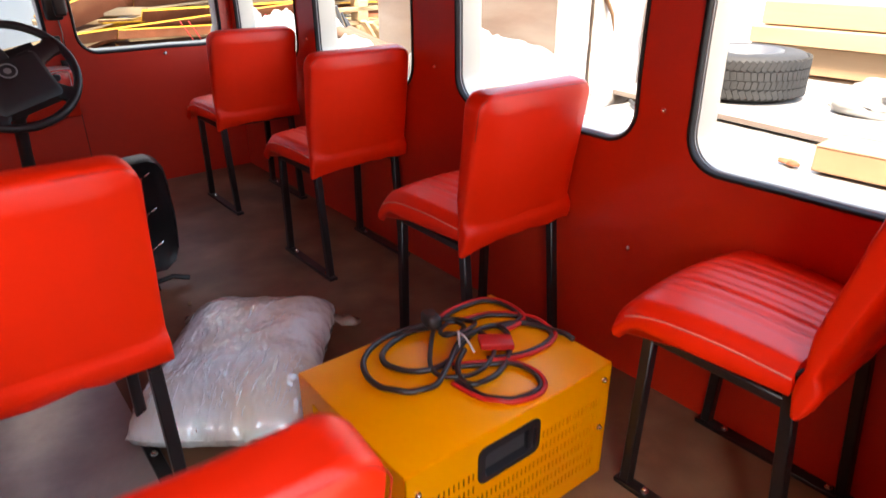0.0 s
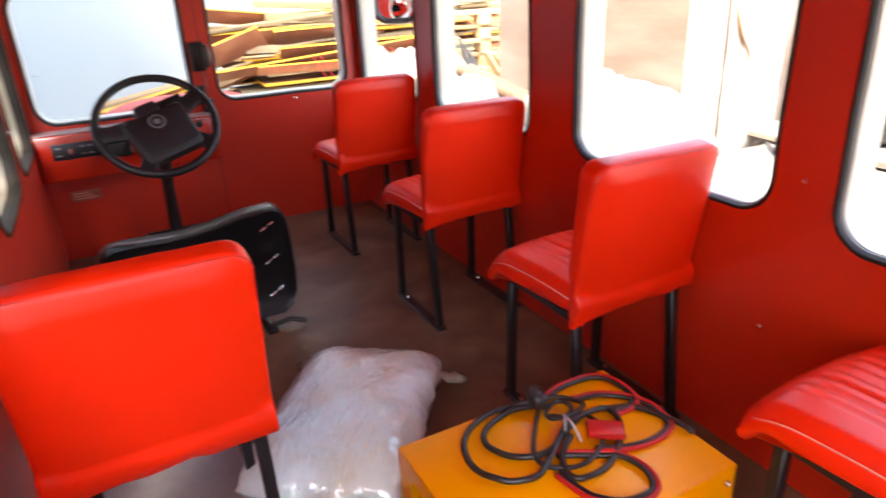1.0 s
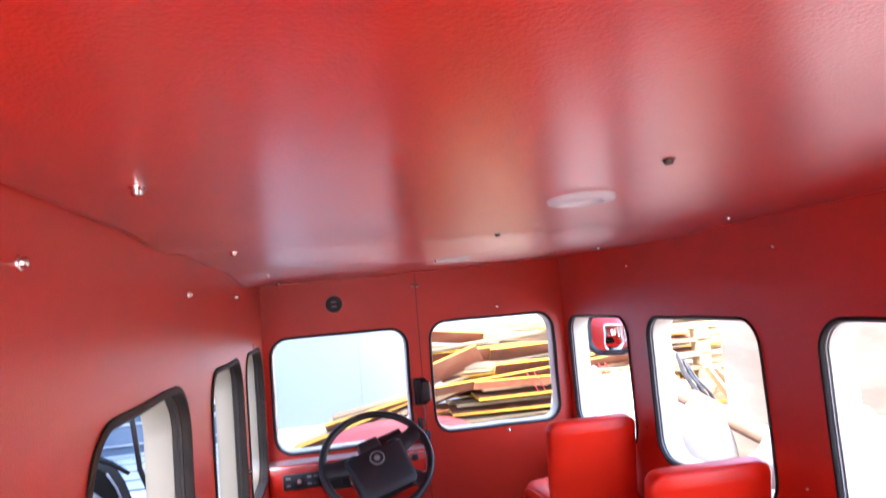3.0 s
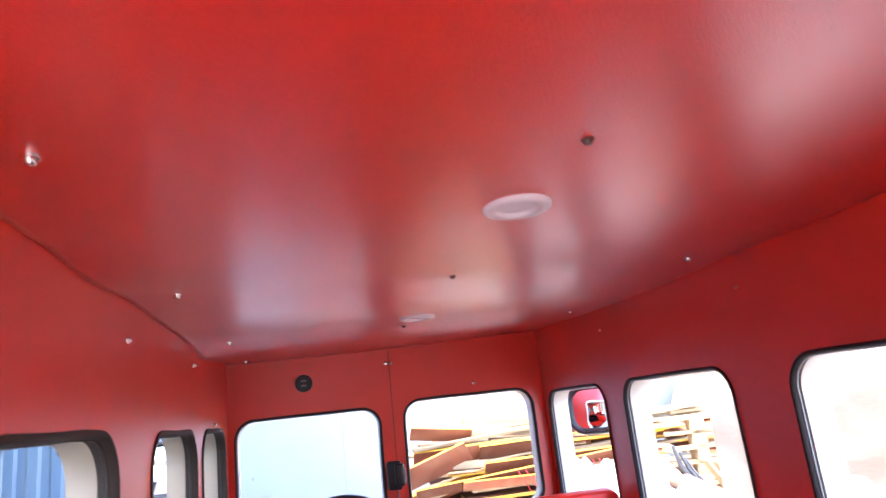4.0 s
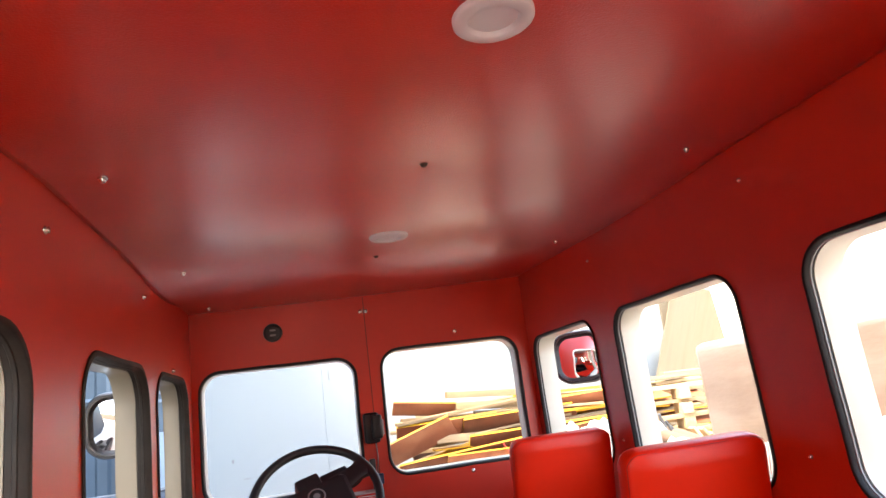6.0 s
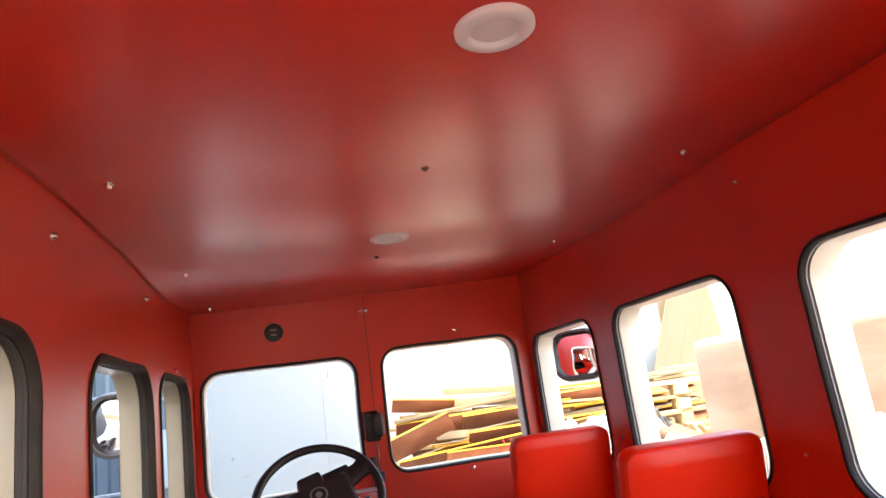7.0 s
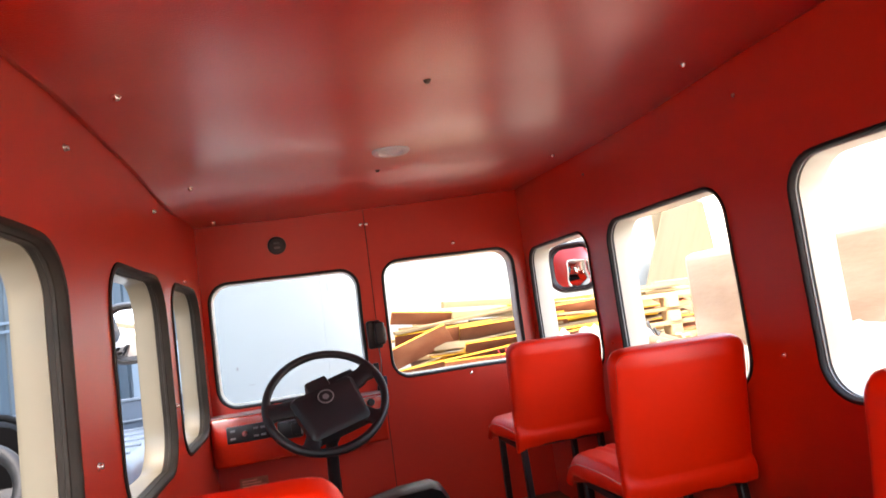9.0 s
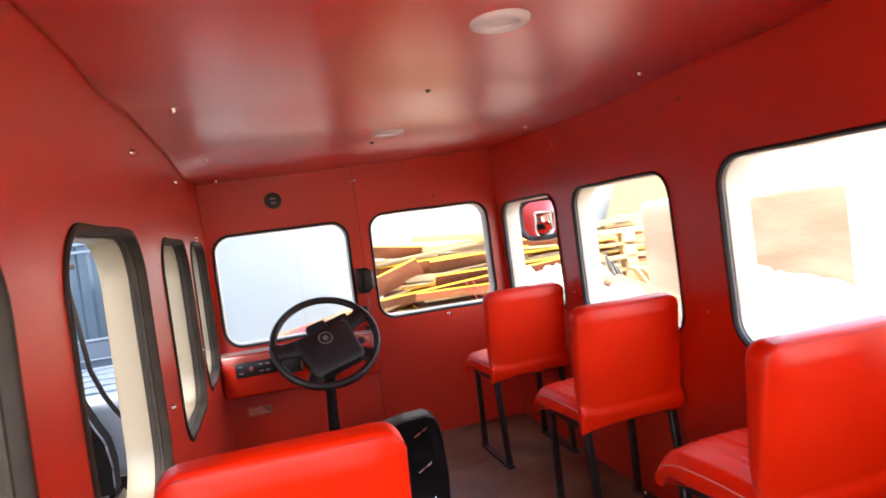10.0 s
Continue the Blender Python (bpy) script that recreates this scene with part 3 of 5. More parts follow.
bm = bmesh.new()
box(bm, -0.12, 0.30, 0.06, 0.225, 0.0005, 0.012, 0.003)
part("floor_plate", bm, STEEL, post)
bm = bmesh.new()
box(bm, -0.12, 0.30, 0.216, 0.2315, 0.012, 0.060, 0.003)
part("kick_plate", bm, STEEL, post)


# ---- passenger chairs ----
def soft_slab(bm, w, h, t, r, nx=14, ny=14, puff=0.010, wob=0.003, seed=0):
    """A padded cushion: w wide (x), h deep (y), t thick (z up), with rounded corners and soft faces."""
    r = min(r, w / 2 - 0.01, h / 2 - 0.01)
    outline = rr(-w / 2, w / 2, 0, h, r, 6)
    cx, cy = 0.0, h / 2
    prof = []
    for k in range(7):
        a = math.pi * k / 6 - math.pi / 2
        prof.append((t / 2 * math.cos(a) * 0.75 - t / 2 * 0.75, t / 2 + t / 2 * math.sin(a)))
    loops = [[bm.verts.new((x + (cx - x) * (-o) / max(w, h) * 2, y + (cy - y) * (-o) / max(w, h) * 2, z)) for x, y in outline] for o, z in prof]
    n = len(outline)
    for a, b in zip(loops, loops[1:]):
        for k in range(n):
            bm.faces.new((a[k], a[(k + 1) % n], b[(k + 1) % n], b[k]))
    for loop, s in ((loops[-1], 1), (loops[0], -1)):
        prev = loop
        for f in (0.85, 0.62, 0.36, 0.12):
            ring = []
            for v in loop:
                p = Vector((cx + (v.co.x - cx) * f, cy + (v.co.y - cy) * f, v.co.z + s * puff * (1 - f * f)))
                p.z += s * wob * noise.noise(Vector((p.x * 9 + seed, p.y * 9, s)))
                ring.append(bm.verts.new(p))
            for k in range(n):
                bm.faces.new((prev[k], prev[(k + 1) % n], ring[(k + 1) % n], ring[k]))
            prev = ring
        bm.faces.new(prev)


def make_chair(at, seed, label, drop=0.0, recline=9.5):
    """Vinyl-covered chair: sleeve-like back, ribbed seat, black tube frame on floor runners."""
    ch = tagged(empty("passenger_chair", at), label, "chair", "passenger chairs")
    W, TOP, BOT, FRONTY = 0.375, 0.800 - drop, 0.417 - drop, 0.372
    # backrest sleeve, leaning back: boxed gusset, soft back panel, gathered hem
    hgt, RC, n = TOP - BOT, 0.042, 10
    lean = pose(0, 0.068, BOT, 90 + recline, 0, 0)
    levels = [0.0, 0.006, 0.018, 0.032, 0.046, 0.056, 0.064, 0.085, 0.12, 0.16, 0.20, 0.25, 0.30, 0.335, hgt - RC] + [hgt - RC + RC * math.sin(math.pi / 2 * k / 8) for k in range(1, 8)] + [hgt - 0.0002]
    bm = bmesh.new()

    def ring_at(h, shrink=0.0):
        w = W / 2 - RC + math.sqrt(max(0, RC * RC - max(0, h - (hgt - RC)) ** 2))
        w += 0.004 * max(0, 1 - h / 0.06) - shrink
        near = max(0, (h - (hgt - 0.010)) / 0.010)
        d1 = 0.058 - 0.006 * near ** 2 - shrink
        d0 = 0.010 - 0.019 * min(1, h / 0.35) + 0.032 * max(0, 1 - h / 0.12) ** 1.2 + 0.010 * near ** 2 + shrink
        ring = []
        for x, z in rr(-w, w, d0, d1, min(0.013, (d1 - d0) * 0.45), 4):
            ring.append((x, z))
        # extra points along the broad faces
        out = []
        for k, (x, z) in enumerate(ring):
            x2, z2 = ring[(k + 1) % len(ring)]
            out.append((x, z))
            if abs(x2 - x) > 0.1:
                out += [(x + (x2 - x) * q / n, z) for q in range(1, n)]
        res = []
        for x, z in out:
            u = x / w
            back_side = z > (d0 + d1) / 2
            if abs(u) < 0.93:
                soft = (1 - (u / 0.93) ** 4) * math.sin(math.pi * min(1, max(0, (h - 0.05) / (hgt - 0.05))))
                z += 0.0 if back_side else -0.008 * soft
            if back_side and h > 0.06:
                edge = max(0, 1 - min(w - abs(x), hgt - h + 0.004) / 0.045)
                z -= 0.015 * edge ** 1.2 * min(1, max(0, (z - d0) / (d1 - d0))) ** 2
            wr = noise.noise(Vector((x * 11 + seed * 3, h * 9, 2))) * 0.0035 + noise.noise(Vector((x * 30 + seed * 5, h * 18, 7))) * 0.0012
            if h < 0.064:
                f = math.sin(math.pi * min(1, h / 0.060))
                z += (1 if back_side else -1) * (0.007 * f + 0.004 * noise.noise(Vector((x * 38 + seed, h * 20, 1)))) - (0.003 if 0.05 < h < 0.064 and back_side else 0)
            z += wr if back_side else -wr
            y = h
            if h < 0.03:
                y += (0.010 * noise.noise(Vector((x * 16 + seed, 3, 1))) + 0.004 * noise.noise(Vector((x * 60 + seed, 3, 1)))) * (1 - h / 0.03) - 0.022 * max(0, -u) ** 2.5 * (1 - h / 0.03)
            res.append((x, y, z))
        return [bm.verts.new(p) for p in res]

    loops = [ring_at(0.012, 0.010)] + [ring_at(h) for h in levels]
    for a, b in zip(loops, loops[1:]):
        for k in range(len(a)):
            bm.faces.new((a[k], a[(k + 1) % len(a)], b[(k + 1) % len(a)], b[k]))
    bm.faces.new(loops[0])
    bm.faces.new(loops[-1])
    bmesh.ops.transform(bm, matrix=lean, verts=bm.verts)
    back = part("backrest", bm, VINYL, ch, smooth=75)
    # sewn seam along the upper edge only
    bm = bmesh.new()
    arc = [(-W / 2 + 0.002, hgt - 0.10), (-W / 2 + 0.002, hgt - RC)] + [(-W / 2 + RC - RC * math.cos(math.pi / 2 * k / 6), hgt - RC + RC * math.sin(math.pi / 2 * k / 6) - 0.006 * k / 6) for k in range(1, 7)]
    arc += [(x, hgt - 0.006) for x in (-0.08, 0.0, 0.08)] + [(-x, y) for x, y in arc[::-1]]
    tube(bm, [(x, y, 0.0455) for x, y in arc], 0.0008, 5)
    bmesh.ops.transform(bm, matrix=lean, verts=bm.verts)
    part("seam", bm, VINYLD, back, "dark sewn seam along the upper edge", 180)
    # seat: ribbed in the middle, rolled front edge
    bm = bmesh.new()
    nx, ny, Y0 = 60, 18, 0.045
    rows = []
    for j in range(ny + 1):
        f = j / ny
        row = []
        for i in range(nx + 1):
            u = -1 + 2 * i / nx
            x = u * (0.178 + 0.017 * min(1, f * 1.6))
            y = Y0 + (FRONTY - Y0) * f
            z = 0.462 + 0.012 * (1 - u * u) + 0.010 * math.sin(math.pi * f)
            if abs(u) < 0.625:
                z -= 0.0055 * max(0, 1 - abs(((u + 0.62) / 0.1771) % 1 - 0.0) * 5) + 0.0055 * max(0, 1 - abs(((u + 0.62) / 0.1771) % 1 - 1.0) * 5)
            ez = max(0, (abs(u) - 0.86) / 0.14)
            ef = max(0, (f - 0.80) / 0.20)
            z -= 0.022 * ez ** 2 + 0.040 * ef ** 2
            row.append(bm.verts.new((x, y + 0.012 * (1 - u * u) * f, z)))
        rows.append(row)
    for j in range(ny):
        for i in range(nx):
            bm.faces.new((rows[j][i], rows[j][i + 1], rows[j + 1][i + 1], rows[j + 1][i]))
    rim = rows[0] + [r[-1] for r in rows[1:]] + rows[-1][-2::-1] + [r[0] for r in rows[-2:0:-1]]
    prev = rim
    for dz, s in ((-0.008, 1.018), (-0.018, 1.024), (-0.029, 1.008), (-0.035, 0.96)):
        ring = [bm.verts.new((v.co.x * s, 0.2 + (v.co.y - 0.2) * s, min(v.co.z, 0.440) + dz)) for v in rim]
        for k in range(len(rim)):
            bm.faces.new((prev[k], prev[(k + 1) % len(rim)], ring[(k + 1) % len(rim)], ring[k]))
        prev = ring
    bm.faces.new(prev)
    seat = part("seat", bm, VINYL, ch, "red vinyl seat with sewn ribs", 60)
    for sx in (-1, 1):
        bm = bmesh.new()
        tube(bm, [(sx * (0.180 + 0.017 * min(1, k / 10 * 1.6)), Y0 + (FRONTY - Y0 - 0.02) * k / 10, 0.4425 + 0.010 * math.sin(math.pi * k / 10) - (0.018 * ((k - 7) / 3) ** 2 if k > 7 else 0)) for k in range(11)], 0.0017, 6)
        part("piping", bm, PIPE, seat, "pale seat piping", 180)
    # frame
    for sx in (-1, 1):
        for y, ztop, yt in ((0.008, 0.44, 0.050), (0.322, 0.395, 0.312)):
            bm = bmesh.new()
            box(bm, -0.012, 0.012, -0.012, 0.012, 0.0, ztop, 0.003, 1)
            for v in bm.verts:
                v.co.y += (yt - y) * v.co.z / ztop
            bmesh.ops.translate(bm, vec=(sx * 0.158, y, 0.012), verts=bm.verts)
            part("leg", bm, STEEL, ch)
        bm = bmesh.new()
        box(bm, sx * 0.158 - 0.016, sx * 0.158 + 0.016, -0.015, 0.345, 0.0, 0.012, 0.002, 1)
        run = part("floor_runner", bm, STEEL, ch)
        for y in (0.035, 0.275):
            o = new("bolt", BOLT)
            o.parent, o.matrix_local = run, pose(sx * 0.158, y, 0.0115) @ Matrix.Scale(0.8, 4)
        bm = bmesh.new()
        box(bm, sx * 0.158 - 0.011, sx * 0.158 + 0.011, 0.03, 0.325, 0.375, 0.396, 0.003, 1)
        part("seat_rail", bm, STEEL, ch)
    for y in (0.065, 0.285):
        bm = bmesh.new()
        box(bm, -0.15, 0.15, y - 0.010, y + 0.010, 0.378, 0.394, 0.003, 1)
        part("cross_bar", bm, STEEL, ch)
    return ch


make_chair(pose(1.230, 2.700, 0, 0, 0, 0.5), 1.0, "red vinyl passenger chair beside the front corner window", 0.012)
make_chair(pose(1.236, 1.876, 0), 2.0, "red vinyl passenger chair with ribbed seat by the side wall", 0.010)
make_chair(pose(1.232, 1.098, 0), 3.0, "red vinyl passenger chair with ribbed seat beside the orange box", 0.010)
make_chair(pose(1.256, 0.292, 0), 4.0, "red vinyl passenger chair with pale piping in shade", 0.0, 16.0)
make_chair(pose(0.153, 1.066, 0), 5.0, "bright red vinyl chair with a tight cover behind the driver", 0.005)
make_chair(pose(0.105, 0.322, 0.0, 0, 0, -1), 6.0, "red vinyl passenger chair at the rear by the wall")


# ---- driver's seat ----
ds = tagged(empty("driver_seat", pose(0.366, 2.19, 0)), "low black vinyl driver seat with slotted back", "driver seat", "")
bm = bmesh.new()
outline = [(-0.300, 0.11), (-0.285, 0.082), (-0.25, 0.065), (0.25, 0.065), (0.288, 0.085), (0.308, 0.13), (0.314, 0.22), (0.310, 0.36), (0.302, 0.415), (0.285, 0.446), (0.255, 0.462), (0.16, 0.464), (0.05, 0.447), (-0.08, 0.434), (-0.20, 0.432), (-0.255, 0.424), (-0.288, 0.404), (-0.305, 0.36), (-0.310, 0.20)]
fronts = []
for depth, s in ((-0.045, 0.90), (-0.055, 0.97), (-0.030, 1.0), (0.035, 1.0), (0.055, 0.95)):
    fronts.append([bm.verts.new((x * s, depth + 0.055 * (x / 0.29) ** 2, 0.28 + (z - 0.28) * s)) for x, z in outline])
for a, b in zip(fronts, fronts[1:]):
    for k in range(len(a)):
        bm.faces.new((a[k], a[(k + 1) % len(a)], b[(k + 1) % len(a)], b[k]))
bm.faces.new(fronts[0][::-1])
bm.faces.new(fronts[-1])
bmesh.ops.bevel(bm, geom=[e for e in bm.edges if e.calc_face_angle(0) > 0.5], offset=0.008, segments=2, affect="EDGES")
sb = part("backrest", bm, BLACKV, ds, "glossy black moulded back shell", 50)
# glints on the black slot edges, drawn as small chrome bars
GLINT = mat("slot_glint_chrome", (0.85, 0.85, 0.85), 0.22, metal=1.0, var=0.05)
for k in range(3):
    z = 0.400 - 0.121 * k
    for x0, x1 in ((0.196, 0.220), (0.226, 0.246)):
        bm = bmesh.new()
        pts = [(x, -0.0565 + 0.055 * (x / 0.29) ** 2, z + 0.42 * (x - 0.196)) for x in (x0, (x0 + x1) / 2, x1)]
        tube(bm, pts, [0.003, 0.0056, 0.003], 8, flat=0.7)
        part("vent_slot", bm, GLINT, sb, "bright bar standing in for a glint on the slot edge")
    bm = bmesh.new()
    tube(bm, [(-x, -0.0545 + 0.055 * (x / 0.29) ** 2, z - 0.02 + 0.2 * (x - 0.196)) for x in (0.200, 0.224, 0.248)], [0.002, 0.004, 0.002], 8, flat=0.7)
    part("vent_slot", bm, BLACKV, sb)
# pale grey strip along the left part of the top edge
bm = bmesh.new()
tube(bm, [(x, -0.012 + 0.055 * (x / 0.29) ** 2, 0.4335 + 0.010 * max(0, x + 0.06) - (0.010 if x < -0.24 else 0)) for x in (-0.255, -0.235, -0.19, -0.14, -0.08, -0.03, 0.02)], [0.004, 0.008, 0.009, 0.008, 0.008, 0.006, 0.003], 8, flat=0.5)
part("worn_lining", bm, GREYP, sb, "pale strip along the top edge", 180)
bm = bmesh.new()
soft_slab(bm, 0.47, 0.42, 0.10, 0.05)
bmesh.ops.translate(bm, vec=(0, 0.03, 0.13), verts=bm.verts)
part("seat", bm, BLACKV, ds, smooth=180)
bm = bmesh.new()
box(bm, -0.17, 0.17, 0.06, 0.42, 0.02, 0.135, 0.01)
part("pedestal", bm, STEEL, ds)
for sx in (-1, 1):
    bm = bmesh.new()
    box(bm, sx * 0.19 - 0.018, sx * 0.19 + 0.018, -0.02, 0.46, 0.0, 0.022, 0.004)
    part("slide_rail", bm, STEEL, ds)
bm = bmesh.new()
tube(bm, [(0.20, 0.02, 0.018), (0.26, 0.0, 0.035), (0.31, -0.015, 0.020)], 0.009, 8)
part("slide_lever", bm, STEEL, ds)

bm = bmesh.new()
tube(bm, [(-0.088, -0.066, 0.296), (-0.03, -0.068, 0.306), (0.03, -0.068, 0.312), (0.100, -0.066, 0.318)], 0.0042, 8)
part("release_bar", bm, STEEL, sb, "thin black release bar")
for x, z in ((-0.088, 0.296), (0.100, 0.318)):
    bm = bmesh.new()
    lathe(bm, [(0.0, 0.034), (0.016, 0.033), (0.021, 0.026), (0.022, 0.010), (0.018, 0.0), (0.0, 0.0)], 20, pose(x, -0.046, z, 90, 0, 0))
    knob = part("knob", bm, BLACKP, sb, "round black knob", 40)
    bm = bmesh.new()
    lathe(bm, [(0.0, 0.004), (0.006, 0.003), (0.0085, 0.0), (0.0, 0.0)], 14, pose(x, -0.0795, z, 90, 0, 0))
    part("cap", bm, GREYP, knob, "pale knob cap", 60)
bm = bmesh.new()
box(bm, -0.010, 0.014, -0.080, -0.068, 0.303, 0.320, 0.003)
part("tag", bm, YELLOW, sb, "small yellow tag on the bar")
for k, (x, y, a, q) in enumerate(((0.10, 0.72, 20, 0.010), (0.62, 2.02, 70, 0.006), (0.74, 1.86, 130, 0.005), (0.50, 1.95, 40, 0.004), (0.86, 1.30, 10, 0.005))):
    bm = bmesh.new()
    box(bm, -q * 2.2, q * 2.2, -q, q, 0.0, q * 0.5, q * 0.2, 1, pose(0, 0, 0, 0, 0, a))
    tagged(part("debris", bm, DARKP if k == 0 else PINE, label="small scrap of debris lying on the floor"), category="debris", group="floor debris").location = (x, y, 0.0042 if x < 0.3 else 0.0006)

# blue jack standing between the driver's seat and the wall
jack = tagged(empty("bottle_jack", pose(0.020, 2.46, 0)), "dark blue bottle jack standing on the floor by the driver's seat", "jack")
bm = bmesh.new()
lathe(bm, [(0, 0.0), (0.052, 0.0), (0.054, 0.010), (0.050, 0.018), (0.036, 0.022), (0.035, 0.215), (0.031, 0.230), (0, 0.230)], 24)
part("body", bm, BLUEP, jack)
bm = bmesh.new()
lathe(bm, [(0.016, 0.228), (0.016, 0.255), (0.022, 0.257), (0.022, 0.268), (0, 0.270)], 18)
part("ram", bm, STEELG, jack, "grey steel ram")

# ---- film-wrapped bundle on the floor ----
bm = bmesh.new()
N = 110
rows = []
for s in (1, -1):
    g = []
    for j in range(N + 1):
        row = []
        for i in range(N + 1):
            u, v = -1 + 2 * i / N, -1 + 2 * j / N
            e = max(0, 1 - abs(u) ** 5) ** 0.5 * max(0, 1 - abs(v) ** 5) ** 0.5
            x, y = u * 0.208 * (1 - 0.06 * v ** 6), v * 0.312 * (1 - 0.05 * u ** 6)
            x += 0.006 * noise.noise(Vector((u * 1.3, v * 2.4, 31))) + 0.002 * noise.noise(Vector((u * 3, v * 9, 37)))
            y += 0.006 * noise.noise(Vector((u * 2.4, v * 1.3, 43))) + 0.002 * noise.noise(Vector((u * 9, v * 3, 47)))
            n1 = noise.noise(Vector((u * 2.2 + 5, v * 2.6, s)))
            n2 = noise.noise(Vector((u * 16 + v * 2, v * 5, s * 3))) + 0.6 * noise.noise(Vector((u * 31, v * 9 + u * 4, 8)))
            n3 = 1 - 2 * abs(noise.noise(Vector((u * 13 + v * 6, v * 9 - u * 3, 21)))) + 0.7 * (1 - 2 * abs(noise.noise(Vector((u * 34 + 9, v * 12, 4)))))
            z = 0.068 + s * e * (0.070 + 0.012 * n1 + 0.0005 * n2 + 0.0009 * n3) if s > 0 else 0.068 - e * 0.0675
            edge = max(abs(u), abs(v)) > 0.97
            row.append((x + 0.008 * n2 * edge, y + 0.008 * n1 * edge, max(0.0006, z)))
        g.append(row)
    rows.append(g)
for g in rows:
    vs = [[bm.verts.new(p) for p in row] for row in g]
    for j in range(N):
        for i in range(N):
            bm.faces.new((vs[j][i], vs[j][i + 1], vs[j + 1][i + 1], vs[j + 1][i]))
bmesh.ops.remove_doubles(bm, verts=bm.verts, dist=0.0015)
bag = tagged(empty("wrapped_bundle", pose(0.600, 1.485, 0, 0, 0, -37)), "flat bundle wrapped in crinkled clear stretch film on the floor", "bundle")
part("wrapped_body", bm, FILM, bag, smooth=180)
# raised glossy folds in the film
random.seed(5)
TAILF = mat("yellowed_clear_film", (0.30, 0.26, 0.20), 0.25, var=0.2, scale=20, bump=0.4, bscale=50, coat=0.6)
FOLD = mat("clear_film_fold", (0.72, 0.88, 0.90), 0.22, var=0.05, spec=0.7)
bm = bmesh.new()
for k in range(130):
    i, j = random.randint(6, N - 7), random.randint(5, N - 22)
    if k % 5:
        j = random.randint(4, 34)
    di = random.choice((0, 0, 0.15, -0.15, 0.3, -0.35))
    n = random.randint(5, 16) if k % 4 else random.randint(3, 5)
    pts = []
    for q in range(n):
        jj, ii = min(N - 3, j + q), min(N - 3, max(3, i + round(di * q + 0.8 * noise.noise(Vector((k, q * 0.4, 0))))))
        x, y, z = rows[0][jj][ii]
        pts.append((x, y, z + 0.0004))
    fat = random.uniform(0.0004, 0.0013)
    tube(bm, pts, [0.0003 + fat * math.sin(math.pi * (q + 0.5) / n) for q in range(n)], 6)
tagged(part("film_folds", bm, FOLD, bag, "glossy raised folds of the clear film", 180), kind="stuff")
for k, (x, y, a) in enumerate(((0.190, 0.235, 20), (-0.185, 0.255, 150))):
    bm = bmesh.new()
    pts = [(0.020 * t, 0.010 * math.sin(t * 2 + k), 0.055 - 0.006 * t + 0.008 * math.sin(t * 3)) for t in range(5)]
    tube(bm, pts, [0.034, 0.018, 0.022, 0.036, 0.026], 11, flat=0.4)
    for v in bm.verts:
        v.co += Vector((1, 1, 0.4)) * 0.008 * noise.noise(v.co * 60)
        v.co.z = max(v.co.z, 0.002)
    bmesh.ops.transform(bm, matrix=pose(x, y, 0, 0, 0, a), verts=bm.verts)
    part("film_tail", bm, TAILF, bag, "loose twisted film end", 180)

# ---- orange charger cabinet ----
BX0, BX1, BY0, BY1, BZ = 0.556, 1.078, 0.672, 1.042, 0.296
cab = tagged(empty("charger_cabinet", pose(BX0, BY0, 0)), "orange powder-coated steel battery charger cabinet on the floor", "charger")
W, D, H = BX1 - BX0, BY1 - BY0, BZ
bm = bmesh.new()
box(bm, 0, W, 0, D, H - 0.004, H, 0.0025, 2)
part("top_panel", bm, ORANGE, cab)
slots = []
for r in range(6):
    for c in range(40):
        u, v = 0.045 + c * 0.0112, 0.045 + r * 0.031
        if 0.150 < u < 0.316 and v > 0.150:
            continue
        slots.append([(u, v), (u + 0.004, v), (u + 0.004, v + 0.020), (u, v + 0.020)])
bm = bmesh.new()
sheet(bm, square(0.001, W - 0.001, 0.004, H - 0.0045), slots + [rr(0.165, 0.305, 0.192, 0.258, 0.010, 3)], lambda u, v, d: (u, d, v), 0.0, 0.003)
front = part("front_panel", bm, ORANGE, cab, "orange front panel with rows of vent slots")
bm = bmesh.new()
box(bm, 0.002, W - 0.002, 0.012, 0.014, 0.006, H - 0.006)
part("inner_screen", bm, DARKIN, cab, "dark inner screen behind the slots")
bm = bmesh.new()
collar(bm, (0.165, 0.305, 0.192, 0.258), 0.010, [(0.008, -0.003), (-0.006, -0.005), (-0.010, 0.010), (-0.002, 0.0115), (0.0, 0.003), (0.008, -0.0005)], lambda u, v, d: (u, d, v), 4)
hnd = part("handle_frame", bm, BLACKP, cab, "black recessed handle frame")
bm = bmesh.new()
box(bm, 0.173, 0.297, 0.0095, 0.0118, 0.199, 0.251)
part("handle_cup", bm, DARKG, hnd, "grey recessed handle cup")
bm = bmesh.new()
box(bm, 0.281, 0.297, -0.003, 0.010, 0.199, 0.252, 0.004)
part("grip", bm, BLACKP, hnd)
bm = bmesh.new()
sheet(bm, square(0.0, D, 0.004, H - 0.0045), [rr(0.10, D - 0.05, 0.10, H - 0.045, 0.006, 2)], lambda u, v, d: (d, u, v), 0.0, 0.003)
part("side_panel", bm, ORANGE, cab, "orange side panel with a handhold cut-out")
bm = bmesh.new()
box(bm, 0.05, 0.052, 0.02, D - 0.02, 0.006, H - 0.006)
part("side_screen", bm, DARKIN, cab)
bm = bmesh.new()
box(bm, W - 0.003, W, 0.0, D, 0.004, H - 0.0045)
part("side_panel", bm, ORANGE, cab)
bm = bmesh.new()
box(bm, 0.003, W - 0.003, D - 0.003, D, 0.004, H - 0.0045)
